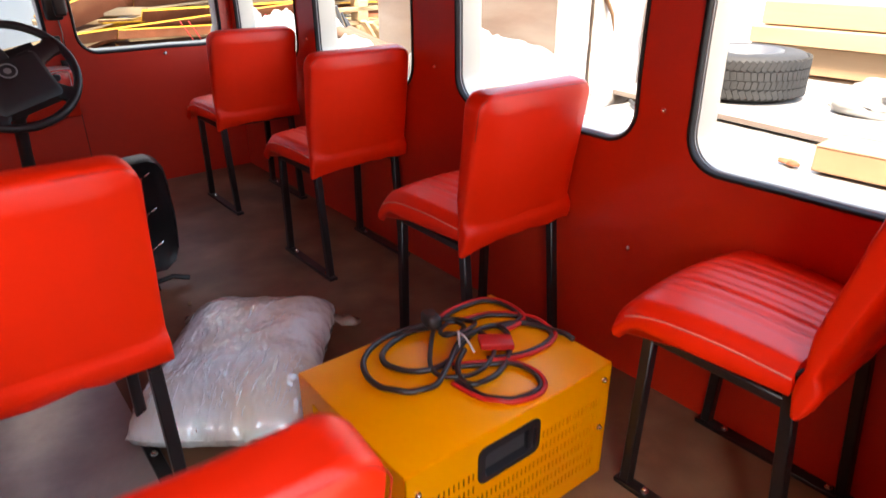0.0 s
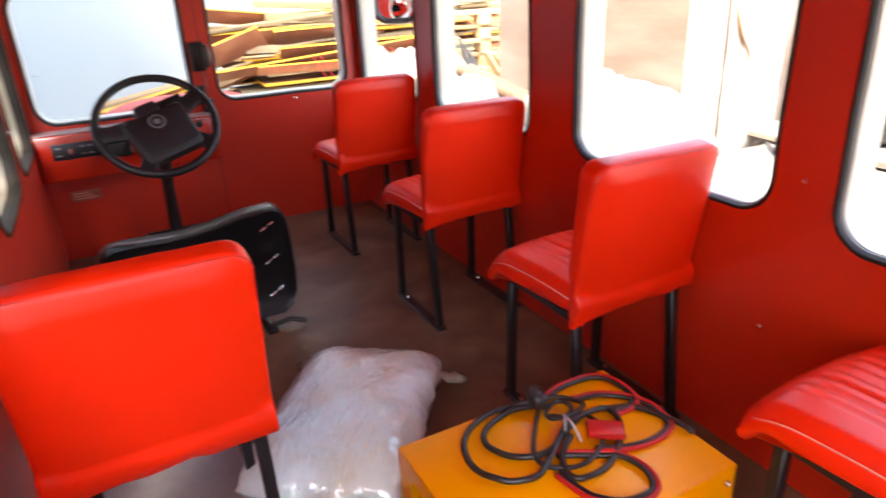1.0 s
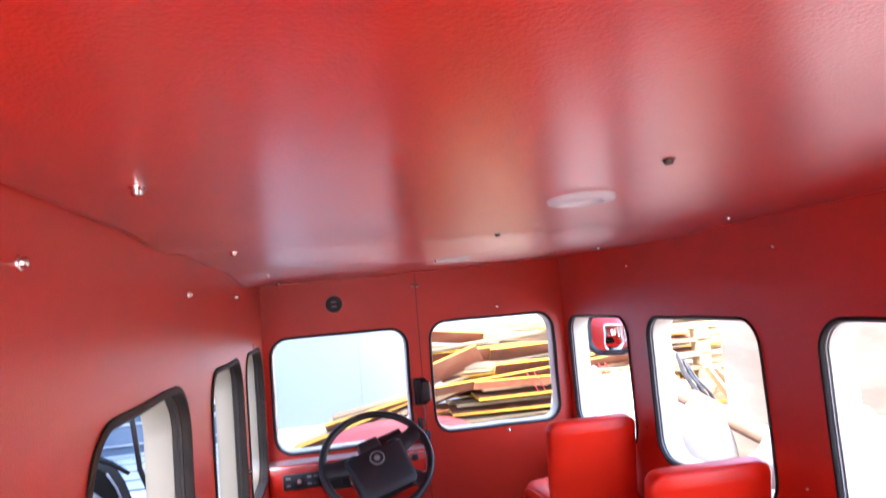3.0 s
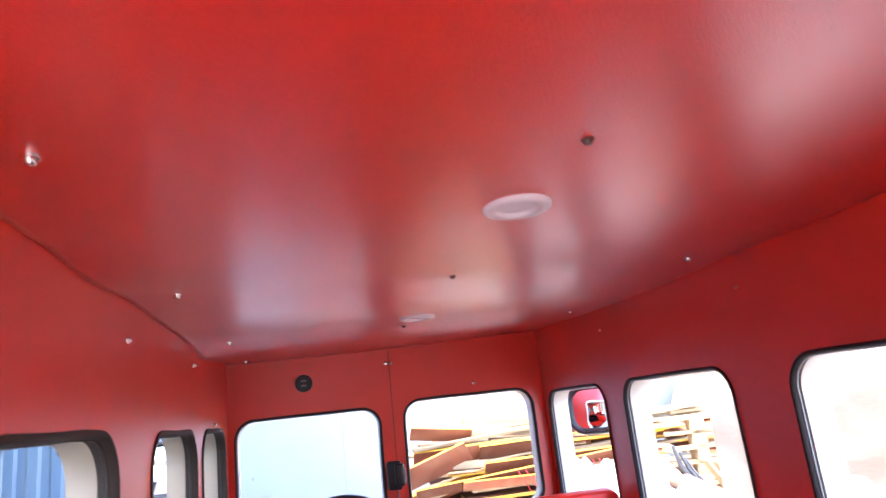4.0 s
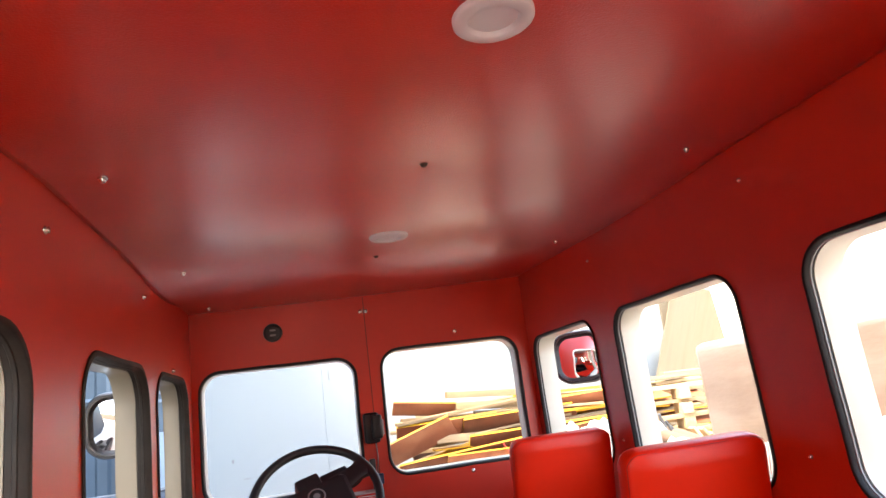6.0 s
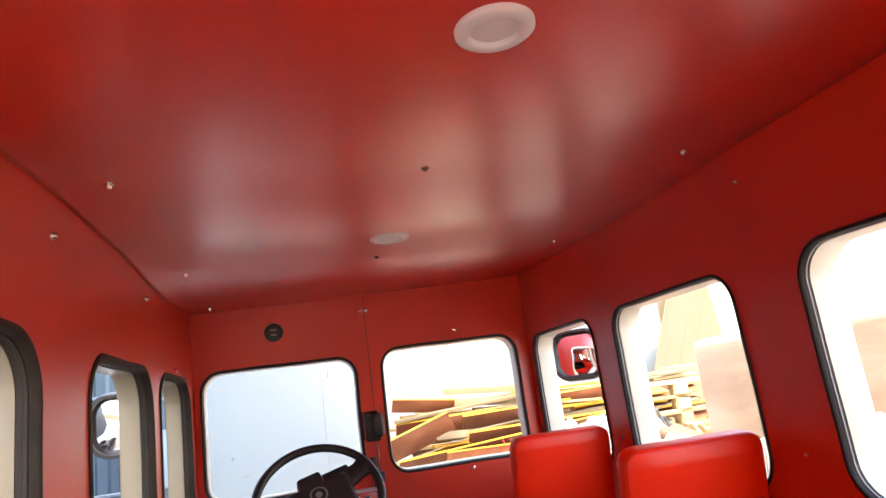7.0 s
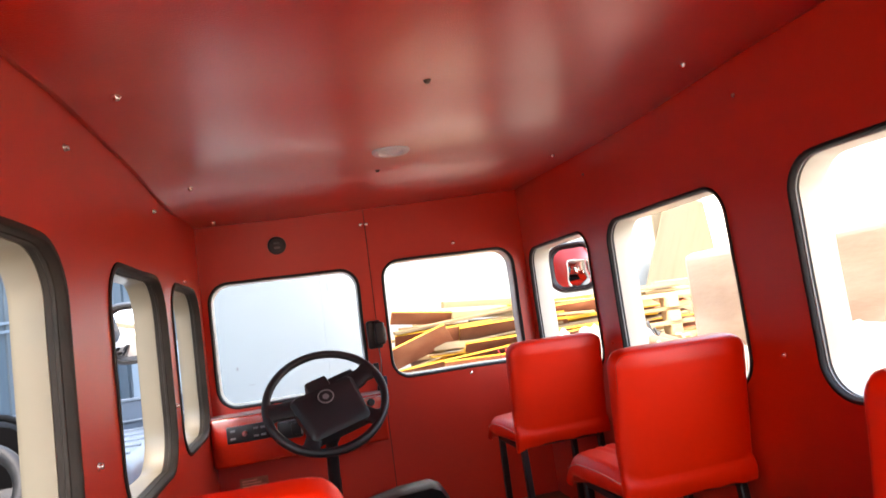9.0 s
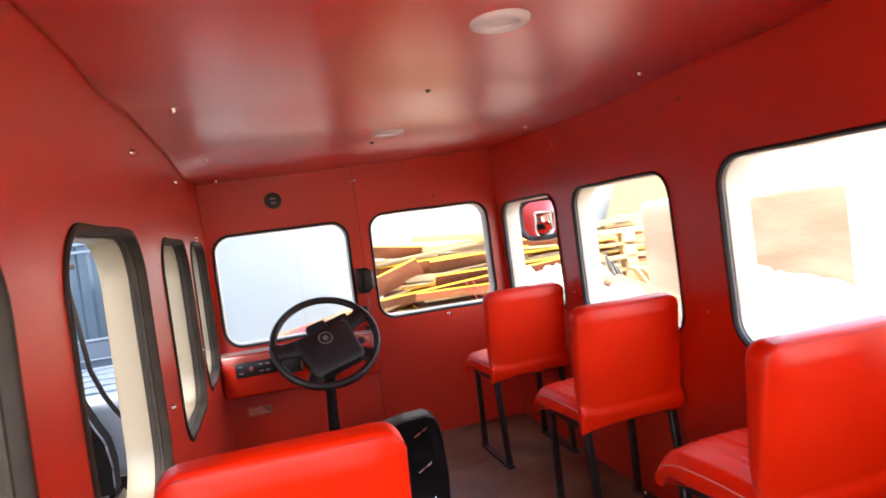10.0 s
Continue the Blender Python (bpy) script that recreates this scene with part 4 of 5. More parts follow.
part("rear_panel", bm, ORANGE, cab)
bm = bmesh.new()
box(bm, 0.01, W - 0.01, 0.01, D - 0.01, 0.0, 0.004)
part("base_plate", bm, STEEL, cab)
for u, v in ((0.025, H - 0.05), (W - 0.022, H - 0.035), (W - 0.022, 0.14), (0.025, 0.10)):
    o = new("bolt", BOLT)
    o.parent, o.matrix_local = cab, pose(u, 0.0, v, 90, 0, 0) @ Matrix.Scale(0.62, 4)


# ---- cables heaped on the cabinet ----
def glide(pts, n=6):
    """A smooth line through plan points."""
    q = [Vector((x, y, 0)) for x, y in pts]
    q = [2 * q[0] - q[1]] + q + [2 * q[-1] - q[-2]]
    out = []
    for a, b, c, d in zip(q, q[1:], q[2:], q[3:]):
        for k in range(n):
            t = k / n
            out.append(0.5 * (2 * b + (c - a) * t + (2 * a - 5 * b + 4 * c - d) * t ** 2 + (3 * b - a - 3 * c + d) * t ** 3))
    return out + [q[-2]]


def strand(ob, pts, r, lift, seed, material, side=0.0):
    """One sheathed run of cable over the plan points, riding over the runs below it; side shifts it off a twin."""
    line = glide(pts)
    path = []
    for k, p in enumerate(line):
        d = line[min(k + 1, len(line) - 1)] - line[max(k - 1, 0)]
        off = Vector((-d.y, d.x, 0)).normalized() * side
        heap = max(0.0, 1 - math.hypot(p.x - 0.85, p.y - 0.91) / 0.13)
        z = r + 0.001 + lift * heap + 0.006 * max(0, noise.noise(Vector((k * 0.11, seed, 3))))
        path.append((p.x + off.x - 0.80, p.y + off.y - 0.85, z))
    bm = bmesh.new()
    tube(bm, path, r, 10)
    return part("strand", bm, material, ob, smooth=180)


blk = tagged(empty("cable", pose(0.80, 0.85, BZ)), "coiled thick black rubber cable with a moulded plug", "cable", "cables on the cabinet")
strand(blk, [(0.868, 1.010), (0.821, 1.026), (0.765, 1.030), (0.714, 1.016), (0.672, 0.981), (0.653, 0.935), (0.654, 0.892), (0.673, 0.856), (0.704, 0.836), (0.740, 0.829), (0.786, 0.852),
             (0.848, 0.892), (0.907, 0.915), (0.962, 0.922), (1.001, 0.909), (1.030, 0.894), (1.052, 0.857), (1.066, 0.812), (1.070, 0.770)], 0.0062, 0.020, 1, CABLEB)
strand(blk, [(0.860, 1.000), (0.801, 1.012), (0.759, 1.005), (0.721, 0.984), (0.705, 0.954), (0.712, 0.924), (0.732, 0.893), (0.766, 0.873), (0.808, 0.871), (0.859, 0.897), (0.919, 0.920),
             (0.971, 0.923), (0.983, 0.899), (0.963, 0.856), (0.916, 0.811), (0.869, 0.785), (0.826, 0.779), (0.797, 0.788), (0.792, 0.816), (0.816, 0.853), (0.856, 0.880)], 0.0062, 0.008, 2, CABLEB)
strand(blk, [(0.880, 1.015), (0.925, 0.992), (0.941, 0.945), (0.890, 0.918), (0.845, 0.920), (0.847, 0.950), (0.885, 0.978), (0.912, 0.975), (0.905, 0.940), (0.868, 0.915), (0.845, 0.935)], 0.0050, 0.030, 3, CABLEB)
strand(blk, [(0.860, 0.990), (0.810, 0.935), (0.768, 0.880), (0.768, 0.840), (0.809, 0.812), (0.854, 0.812), (0.901, 0.838), (0.930, 0.879), (0.925, 0.912)], 0.0050, 0.015, 4, CABLEB)
bm = bmesh.new()
box(bm, -0.034, 0.034, -0.017, 0.017, 0.0, 0.034, 0.010, 3, pose(0.062, 0.150, 0.010, 0, 12, 70))
for v in bm.verts:
    v.co.z += 0.004 * noise.noise(v.co * 40)
part("plug", bm, CABLEB, blk, "moulded black plug")
red = tagged(empty("cable", pose(0.80, 0.85, BZ)), "loose red battery cable looped round the black one", "cable", "cables on the cabinet")
twin = tagged(empty("cable", pose(0.80, 0.85, BZ)), "thin black battery cable running beside the red one", "cable", "cables on the cabinet")
for seed, lift, pts in ((11, 0.012, [(0.885, 1.012), (0.940, 1.030), (0.990, 1.034), (1.035, 1.026), (1.062, 0.992), (1.064, 0.940), (1.052, 0.908), (1.020, 0.895), (0.985, 0.898)]),
                        (12, 0.010, [(0.940, 0.980), (0.990, 0.970), (1.030, 0.946), (1.058, 0.908), (1.066, 0.867), (1.056, 0.816), (1.018, 0.797), (0.967, 0.796), (0.922, 0.808), (0.875, 0.828)]),
                        (13, 0.004, [(0.804, 0.858), (0.855, 0.830), (0.892, 0.805), (0.914, 0.777), (0.920, 0.738), (0.907, 0.704), (0.876, 0.690), (0.842, 0.696), (0.809, 0.714), (0.790, 0.741), (0.780, 0.780), (0.775, 0.815)])):
    strand(red, pts, 0.0050, lift, seed, CABLER, 0.0048)
    strand(twin, pts, 0.0050, lift * 0.8, seed + 0.3, CABLEB, -0.0048)
bm = bmesh.new()
box(bm, -0.036, 0.036, -0.022, 0.022, 0.0, 0.016, 0.004, 2, pose(0.120, 0.004, 0.012, 0, 4, -32))
part("terminal_cover", bm, CABLER, red, "red terminal cover")
bm = bmesh.new()
tube(bm, [(0.010 * math.cos(a), 0.015 * math.cos(a), 0.030 + 0.016 * math.sin(a)) for a in [2 * math.pi * k / 16 for k in range(16)]], 0.0026, 6, True)
tube(bm, [(0.004, 0.004, 0.044), (0.000, -0.022, 0.046), (-0.004, -0.042, 0.040), (-0.008, -0.060, 0.032)], 0.0026, 6)
tagged(part("cable_tie", bm, WHITEP, label="white plastic cable tie round the coil", smooth=180), category="cable tie").location = (0.856, 0.900, BZ)

# ==== outside: the yard ====
bm = bmesh.new()
G = 16
gv = [[bm.verts.new((-150 + 300 * i / G, -150 + 300 * j / G, GROUND)) for i in range(G + 1)] for j in range(G + 1)]
for j in range(G):
    for i in range(G):
        bm.faces.new((gv[j][i], gv[j][i + 1], gv[j + 1][i + 1], gv[j + 1][i]))
tagged(part("ground", bm, CONCRETE, label="dusty pale concrete yard floor"), category="ground", kind="structure")

# chassis under the floor
bm = bmesh.new()
box(bm, XL + 0.1, XR - 0.1, YB + 0.1, YF - 0.1, GROUND, -0.032, 0.02)
tagged(part("chassis", bm, STEEL, label="dark steel chassis under the vehicle floor"), category="chassis", kind="structure")

# red nose in front of the windscreen
nose = tagged(empty("vehicle_nose", pose(0.62, YF + SKIN + 0.006, 0)), "domed red painted nose of the vehicle below the windscreen", "nose")
bm = bmesh.new()
prev = None
for y, s, dz in ((0.0, 1.0, 0.0), (0.45, 1.0, -0.005), (0.85, 0.97, -0.02), (1.02, 0.88, -0.07), (1.10, 0.7, -0.2)):
    ring = [bm.verts.new((0.60 * s * math.copysign(abs(math.cos(a)) ** 0.7, math.cos(a)), y, 0.25 + dz + 0.365 * s * math.sin(a) ** 0.8)) for a in [math.pi * k / 24 for k in range(25)]]
    ring += [bm.verts.new((-0.60 * s, y, -0.25)), bm.verts.new((0.60 * s, y, -0.25))]
    if prev:
        for k in range(len(ring)):
            bm.faces.new((prev[k], prev[(k + 1) % len(ring)], ring[(k + 1) % len(ring)], ring[k]))
    else:
        bm.faces.new(ring)
    prev = ring
bm.faces.new(prev[::-1])
part("hood", bm, BODY, nose, smooth=50)


def wing_mirror(at, label):
    """Rounded wing mirror: rim, glass, housing and a bent arm."""
    ob = tagged(empty("wing_mirror", at), label, "mirror", "wing mirrors")
    w, h = 0.130, 0.126
    loop = rr(-w, w, -h, h, 0.085, 8)
    bm = bmesh.new()
    rings = [[bm.verts.new((x * s, d, z * s)) for x, z in loop] for s, d in ((0.89, 0.006), (0.90, -0.020), (0.97, -0.020), (1.01, -0.010), (1.03, 0.02), (0.96, 0.05), (0.75, 0.075), (0.3, 0.085))]
    for a, b in zip(rings, rings[1:]):
        for k in range(len(a)):
            bm.faces.new((a[k], a[(k + 1) % len(a)], b[(k + 1) % len(a)], b[k]))
    bm.faces.new(rings[-1])
    part("housing", bm, BLACKP, ob)
    bm = bmesh.new()
    prev = None
    for f in (0.905, 0.7, 0.5, 0.3, 0.12):
        ring = [bm.verts.new((x * f, 0.004 - 0.030 * (1 - (f / 0.905) ** 2), z * f)) for x, z in loop]
        if prev:
            for k in range(len(ring)):
                bm.faces.new((prev[k], prev[(k + 1) % len(ring)], ring[(k + 1) % len(ring)], ring[k]))
        prev = ring
    bm.faces.new(prev)
    part("mirror_glass", bm, MIRROR, ob, "silver convex mirror glass", 180)
    return ob


def mirror_pose(p, n):
    return Matrix.Translation(p) @ (-Vector(n)).normalized().to_track_quat("Y", "Z").to_matrix().to_4x4()


mr = wing_mirror(mirror_pose((1.690, 3.44, 1.066), (-0.60, -0.80, 0.0)), "black-rimmed wing mirror outside the side window reflecting red bodywork")
ml = wing_mirror(mirror_pose((-0.354, 3.27, 1.016), (0.10, -0.98, -0.13)), "black-rimmed wing mirror outside the driver's side window")
for ob, sx in ((mr, -1), (ml, 1)):
    bm = bmesh.new()
    tube(bm, [(0.02 * sx, 0.06, 0.10), (0.03 * sx, 0.05, 0.135), (0.07 * sx, 0.05, 0.150), (0.168, -0.056, 0.140) if sx > 0 else (-0.168, -0.058, 0.140)] if sx < 0 else [(0.02, 0.06, 0.10), (0.03, 0.05, 0.135), (0.08, 0.05, 0.150), (0.226, 0.03, 0.140)], 0.008, 8)
    part("arm", bm, BLACKP, ob, smooth=180)

# pale wall ahead, with seams and a few marks
wall = tagged(empty("wall_yard", pose(0, 10.5, GROUND)), "pale bluish white painted sheet wall across the yard", "wall", kind="structure")
for k in range(5):
    bm = bmesh.new()
    x0 = -1.32 + 2.62 * (k - 0) * 0.75
    box(bm, x0, x0 + 1.964, 0, 0.12, 0, 7.0, 0.002, 1)
    part("wall_panel", bm, WHITEWALL, wall)
for x, z, w, h in ((2.63, 2.02, 0.022, 0.22), (-0.70, 0.86, 0.03, 0.05), (0.74, 1.86, 0.02, 0.16), (-0.55, 0.62, 0.10, 0.012)):
    bm = bmesh.new()
    box(bm, x, x + w, -0.006, 0.002, z, z + h, 0.002, 1)
    part("mark", bm, GREYP, wall, "small grey mark or fitting")
bm = bmesh.new()
x0, pts = -7.5, []
for k in range(21):
    xx = x0 + 0.30 * k
    pts += [(xx, 0.0), (xx + 0.12, 0.0), (xx + 0.16, 0.030), (xx + 0.26, 0.030)]
lo = [bm.verts.new((x, 10.3 + y, GROUND)) for x, y in pts if x < -1.36]
hi = [bm.verts.new((v.co.x, v.co.y, 3.6)) for v in lo]
for k in range(len(lo) - 1):
    bm.faces.new((lo[k], lo[k + 1], hi[k + 1], hi[k]))
ex = bmesh.ops.extrude_face_region(bm, geom=list(bm.faces))
bmesh.ops.translate(bm, vec=(0, 0.05, 0), verts=[g for g in ex["geom"] if isinstance(g, bmesh.types.BMVert)])
blue = tagged(part("wall_blue", bm, BLUEWALL, label="blue painted corrugated steel wall with pale rails", smooth=30), category="wall", kind="structure")
for z in (1.425, 1.54):
    bm = bmesh.new()
    box(bm, -7.5, -1.40, 10.27, 10.299, z - 0.02, z + 0.02, 0.006, 1)
    part("rail", bm, PALEBLUE, blue, "pale horizontal rail")
bm = bmesh.new()
box(bm, -1.34, -1.34 + 0.66, 9.8, 10.2, GROUND, 1.0, 0.02)
for v in bm.verts:
    v.co.x -= 0.62
cabinet = tagged(empty("metal_cabinet", pose(0, 0, 0)), "pale blue sheet metal cabinet against the wall", "cabinet")
part("body", bm, PALEBLUE, cabinet)
bm = bmesh.new()
box(bm, -2.05, -1.22, 9.5, 9.79, GROUND, 0.02, 0.03)
part("plinth", bm, WHITEWALL, cabinet, "pale plinth")
# assumed wall for the glaring background; its white bounces light indoors
bm = bmesh.new()
box(bm, 7.4, 7.55, -8, 10.4, GROUND, 2.5, 0.01, 1)
tagged(part("wall_far", bm, WHITEW, label="assumed white backdrop wall that bounces light to the windows"), category="wall", kind="structure")


# added unseen wall: holds sun and sky light off the left windows
bm = bmesh.new()
box(bm, -4.2, -4.0, -2.75, 10.2, GROUND, 11.0, 0.01, 1)
tagged(part("wall_side", bm, SHADEWALL, label="unseen tall dark wall added to keep sun off the side windows"), category="wall", kind="structure")


# added unseen wall: browns the mirror's reflection and cuts low sky behind
bm = bmesh.new()
box(bm, -12.0, 9.0, -14.2, -14.0, GROUND, 3.4, 0.01, 1)
tagged(part("wall_rear", bm, mat("brown_rear_backdrop", (0.22, 0.15, 0.10), 0.8, var=0.15, scale=2), label="unseen brown wall added behind to dim the mirror and rear light"), category="wall", kind="structure")


# ---- scrap timber pile ----
def plank(length, width, thick, at, kind):
    ob_name = {"pine": "plank", "ply": "plywood_offcut", "beam": "timber_beam"}[kind]
    bm = bmesh.new()
    sk = random.uniform(-0.12, 0.12) if kind == "ply" else 0.0
    box(bm, -length / 2, length / 2, -width / 2, width / 2, 0, thick, 0.003, 1)
    for v in bm.verts:
        if v.co.x > 0:
            v.co.x += v.co.y * sk * 4
        v.co.z += 0.015 * (v.co.x / length) ** 2 * random.choice((-1, 1))
    if kind == "ply":
        bm.faces.ensure_lookup_table()
        bm.normal_update()
        for f in bm.faces:
            if abs(f.normal.z) < 0.5:
                f.material_index = 1
    labels = {"pine": "rough sawn pine board in a scrap timber pile", "ply": "brown film-faced plywood offcut with yellow painted edges", "beam": "pale squared timber beam on a scrap pile"}
    ob = part(ob_name, bm, [PLYB, YELLOW] if kind == "ply" else PINE, None, labels[kind])
    tagged(ob, category={"pine": "plank", "ply": "plywood", "beam": "beam"}[kind], group="scrap timber pile")
    ob.matrix_world = at


random.seed(11)
for layer in range(21):
    z = GROUND + 0.012 + layer * 0.062
    left = (1.2, 1.45, 1.3, 1.6)[layer % 4] if layer < 16 else 1.35 + 0.12 * (layer - 16)
    x = left
    while x < 5.3:
        L = random.uniform(1.3, 2.6)
        kind = random.choice(("pine", "ply", "pine", "pine", "ply"))
        if layer > 18:
            kind = random.choice(("pine", "pine", "beam"))
        if x + L > 5.5:
            L = max(0.7, 5.5 - x)
        y = 8.33 + 0.018 * layer + random.uniform(-0.08, 0.12)
        yaw = random.uniform(-10, 10) if layer > 1 else random.uniform(-3, 3)
        pitch = random.uniform(-3.5, 3.5) if layer > 1 else 0
        if kind == "ply":
            m = pose(x + L / 2, y, z, random.uniform(4, 22), pitch, yaw)
            plank(L, random.uniform(0.22, 0.5), 0.020, m, kind)
        elif kind == "pine":
            m = pose(x + L / 2, y, z, random.uniform(-4, 10), pitch * 0.7, yaw)
            plank(L, random.uniform(0.10, 0.2), random.uniform(0.025, 0.05), m, kind)
        else:
            plank(L, 0.11, 0.085, pose(x + L / 2, y, z, 2, pitch * 0.4, yaw * 0.4), kind)
        x += L * random.uniform(0.75, 1.0)
# boards along the face of the pile: kind, left end x and z, right end x and z, face height, depth
for kind, x0, z0, x1, z1, face, y in (
        ("beam", 1.976, 0.950, 3.30, 0.850, 0.075, 7.95), ("ply", 1.326, 0.866, 2.06, 0.772, 0.100, 7.86),
        ("beam", 2.041, 0.806, 3.60, 0.690, 0.085, 7.84), ("pine", 1.396, 0.705, 3.40, 0.575, 0.085, 7.80),
        ("ply", 1.324, 0.560, 2.45, 0.585, 0.130, 7.74), ("ply", 2.083, 0.541, 3.45, 0.566, 0.140, 7.72),
        ("pine", 1.761, 0.472, 3.30, 0.405, 0.085, 7.78), ("ply", 1.150, 0.300, 1.95, 0.560, 0.210, 7.64),
        ("ply", 2.114, 0.373, 4.05, 0.380, 0.125, 7.66), ("ply", 1.300, 0.245, 3.95, 0.440, 0.060, 7.58),
        ("ply", 1.827, 0.275, 4.10, 0.235, 0.055, 7.56), ("ply", 3.10, 0.66, 4.20, 0.690, 0.120, 7.74), ("pine", 3.00, 0.47, 4.25, 0.500, 0.080, 7.80)):
    slope = math.degrees(math.atan2(z1 - z0, x1 - x0))
    length = math.hypot(x1 - x0, z1 - z0)
    if kind == "ply":
        plank(length, face / 0.80 + 0.06, 0.026, pose((x0 + x1) / 2, y + 0.06, (z0 + z1 + face) / 2 - 0.01, -50, -slope, 0), kind)
    else:
        plank(length, 0.15, face, pose((x0 + x1) / 2, y + 0.07, (z0 + z1) / 2, 0, -slope, 0), kind)
for k in range(7):
    kind = ("pine", "ply", "pine")[k % 3]
    plank(2.3 + 0.15 * (k % 4), (0.16, 0.30, 0.14)[k % 3], (0.045, 0.024, 0.06)[k % 3], pose(0.75 + 0.12 * k, 7.98 + 0.05 * (k % 4), -0.06 + 0.050 * k, (4, -35, 8)[k % 3], -17 + 1.2 * k, -4 + 2 * (k % 4)), kind)
for k in range(9):
    plank(1.1 + 0.22 * (k % 4), 0.12, 0.022 + 0.012 * (k % 2), pose(2.2 + 0.27 * ((k * 4) % 7), 7.80 + 0.02 * (k % 3), 0.235 + 0.078 * k, 3, (3, -4, 1)[k % 3], (-5, 3, 7)[k % 3]), ("pine", "pine", "ply")[k % 3])
# low sloping heap that carries them
for k in range(8):
    kind = ("ply", "pine")[k % 2]
    plank(2.6 + 0.1 * (k % 3), (0.40, 0.20)[k % 2], 0.03, pose(2.45 + 0.12 * k, 7.86 + 0.03 * (k % 3), GROUND + 0.04 + 0.085 * k, 4, 0, -3 + 2 * (k % 4)), kind)
for k in range(7):
    plank(1.5, 0.16, 0.045, pose(5.05 + 0.1 * random.random(), 7.62, -0.30 + 0.17 * k, 0, 0, random.uniform(-8, 6)), "pine")
    for x in (4.75, 5.35):
        plank(0.20, 0.14, 0.122, pose(x, 7.62, -0.423 + 0.17 * k, 0, 0, 90), "beam")
for k, (x, z) in enumerate(((2.50, 0.345), (2.59, 0.345), (3.40, 0.365), (3.48, 0.365))):
    bm = bmesh.new()
    tube(bm, [(-0.05, 0, 0.10), (0, -0.03, 0), (0.07, -0.02, -0.13)], 0.012, 6, flat=0.4)
    st = tagged(part("strap", bm, REDSTRAP, label="short red strap hanging over the timber pile"), category="strap", group="red straps")
    st.location = (x, 7.55, z - 0.05)

# plywood sheets leaning behind the pile
for x, y, turn in ((6.335, 10.06, 27), (6.95, 10.12, 14), (7.0, 10.18, 5)):
    sh = bmesh.new()
    box(sh, -0.78, 0.78, 0, 0.018, 0, 2.5, 0.002, 1)
    ob = tagged(part("plywood_sheet", sh, PLYC, label="large raw plywood sheet leaning askew on the wall"), category="plywood", group="leaning sheets")
    ob.matrix_world = pose(x, y, GROUND + 0.78 * math.sin(radians(turn)), -7, 0, 2) @ pose(0, 0, 0, 0, turn, 0)
bm = bmesh.new()
box(bm, 5.10, 5.52, 10.05, 10.4, GROUND, 2.6, 0.02)
tagged(part("locker", bm, mat("white_blue_enamel", (0.34, 0.40, 0.46), 0.4, var=0.06), label="pale blue steel locker behind the plywood"), category="locker")


# ---- wrapped goods and workbench beside the vehicle ----
def lumpy(bm, sx, sy, sz, seed, n=28, amp=0.12, freq=2.2, flat=0.0):
    """A soft heap resting on its base plane."""
    rows = []
    for j in range(n + 1):
        th = math.pi / 2 * j / n
        row = []
        for i in range(2 * n):
            a = 2 * math.pi * i / (2 * n)
            d = Vector((math.cos(a) * math.cos(th), math.sin(a) * math.cos(th), math.sin(th)))
            q = 1 + amp * noise.noise(d * freq + Vector((seed, 0, 0))) + amp * 0.35 * noise.noise(d * freq * 4 + Vector((seed, 7, 0)))
            e = (abs(d.x) ** 4 + abs(d.y) ** 4 + abs(d.z) ** 4) ** -0.25
            row.append(bm.verts.new((d.x * sx * q * e, d.y * sy * q * e, max(0, d.z * sz * q * e))))
        rows.append(row)
    for j in range(n):
        for i in range(2 * n):
            k = (i + 1) % (2 * n)
            bm.faces.new((rows[j][i], rows[j][k], rows[j + 1][k], rows[j + 1][i]))
    bm.faces.new(rows[0][::-1])
    bmesh.ops.remove_doubles(bm, verts=bm.verts, dist=0.002)


bm = bmesh.new()
box(bm, -0.42, 0.42, -0.92, 0.92, 0, 1.38, 0.05, 3)
bmesh.ops.subdivide_edges(bm, edges=bm.edges, cuts=5, use_grid_fill=True)
for v in bm.verts:
    if v.co.z > 0.01:
        v.co += Vector((1, 1, 1)) * 0.014 * noise.noise(v.co * 3.2)
crate = tagged(empty("wrapped_crate", pose(3.14, 3.12, GROUND, 0, 0, 2)), "tall cardboard crate wrapped in glossy clear film", "crate")
bmesh.ops.translate(bm, vec=(0, 0, 0.12), verts=bm.verts)
part("wrapped_box", bm, WRAPC, crate, smooth=40)
for y in (-0.85, 0.0, 0.85):
    bm = bmesh.new()
    box(bm, -0.42, 0.42, y - 0.05, y + 0.05, 0.0, 0.10, 0.004, 1)
    part("pallet_runner", bm, PINE, crate, "rough pine pallet runner")
for k in range(4):
    bm = bmesh.new()
    box(bm, -0.43 + 0.225 * k, -0.25 + 0.225 * k, -0.93, 0.93, 0.10, 0.119, 0.003, 1)
    part("pallet_board", bm, PINE, crate)
bm = bmesh.new()
lumpy(bm, 0.34, 0.62, 1.06, 3.0)
tagged(part("covered_mound", bm, PAPER, label="bulging heap under white plastic sheeting", smooth=180), category="plastic sheet").matrix_world = pose(2.36, 2.58, GROUND)
bm = bmesh.new()
lumpy(bm, 0.40, 0.55, 1.00, 9.0, amp=0.16)
tagged(part("covered_mound", bm, PAPER, label="low crumpled heap of white plastic sheeting", smooth=180), category="plastic sheet").matrix_world = pose(2.45, 4.75, GROUND)
bm = bmesh.new()
lumpy(bm, 0.21, 0.27, 1.01, 14.0, amp=0.05)
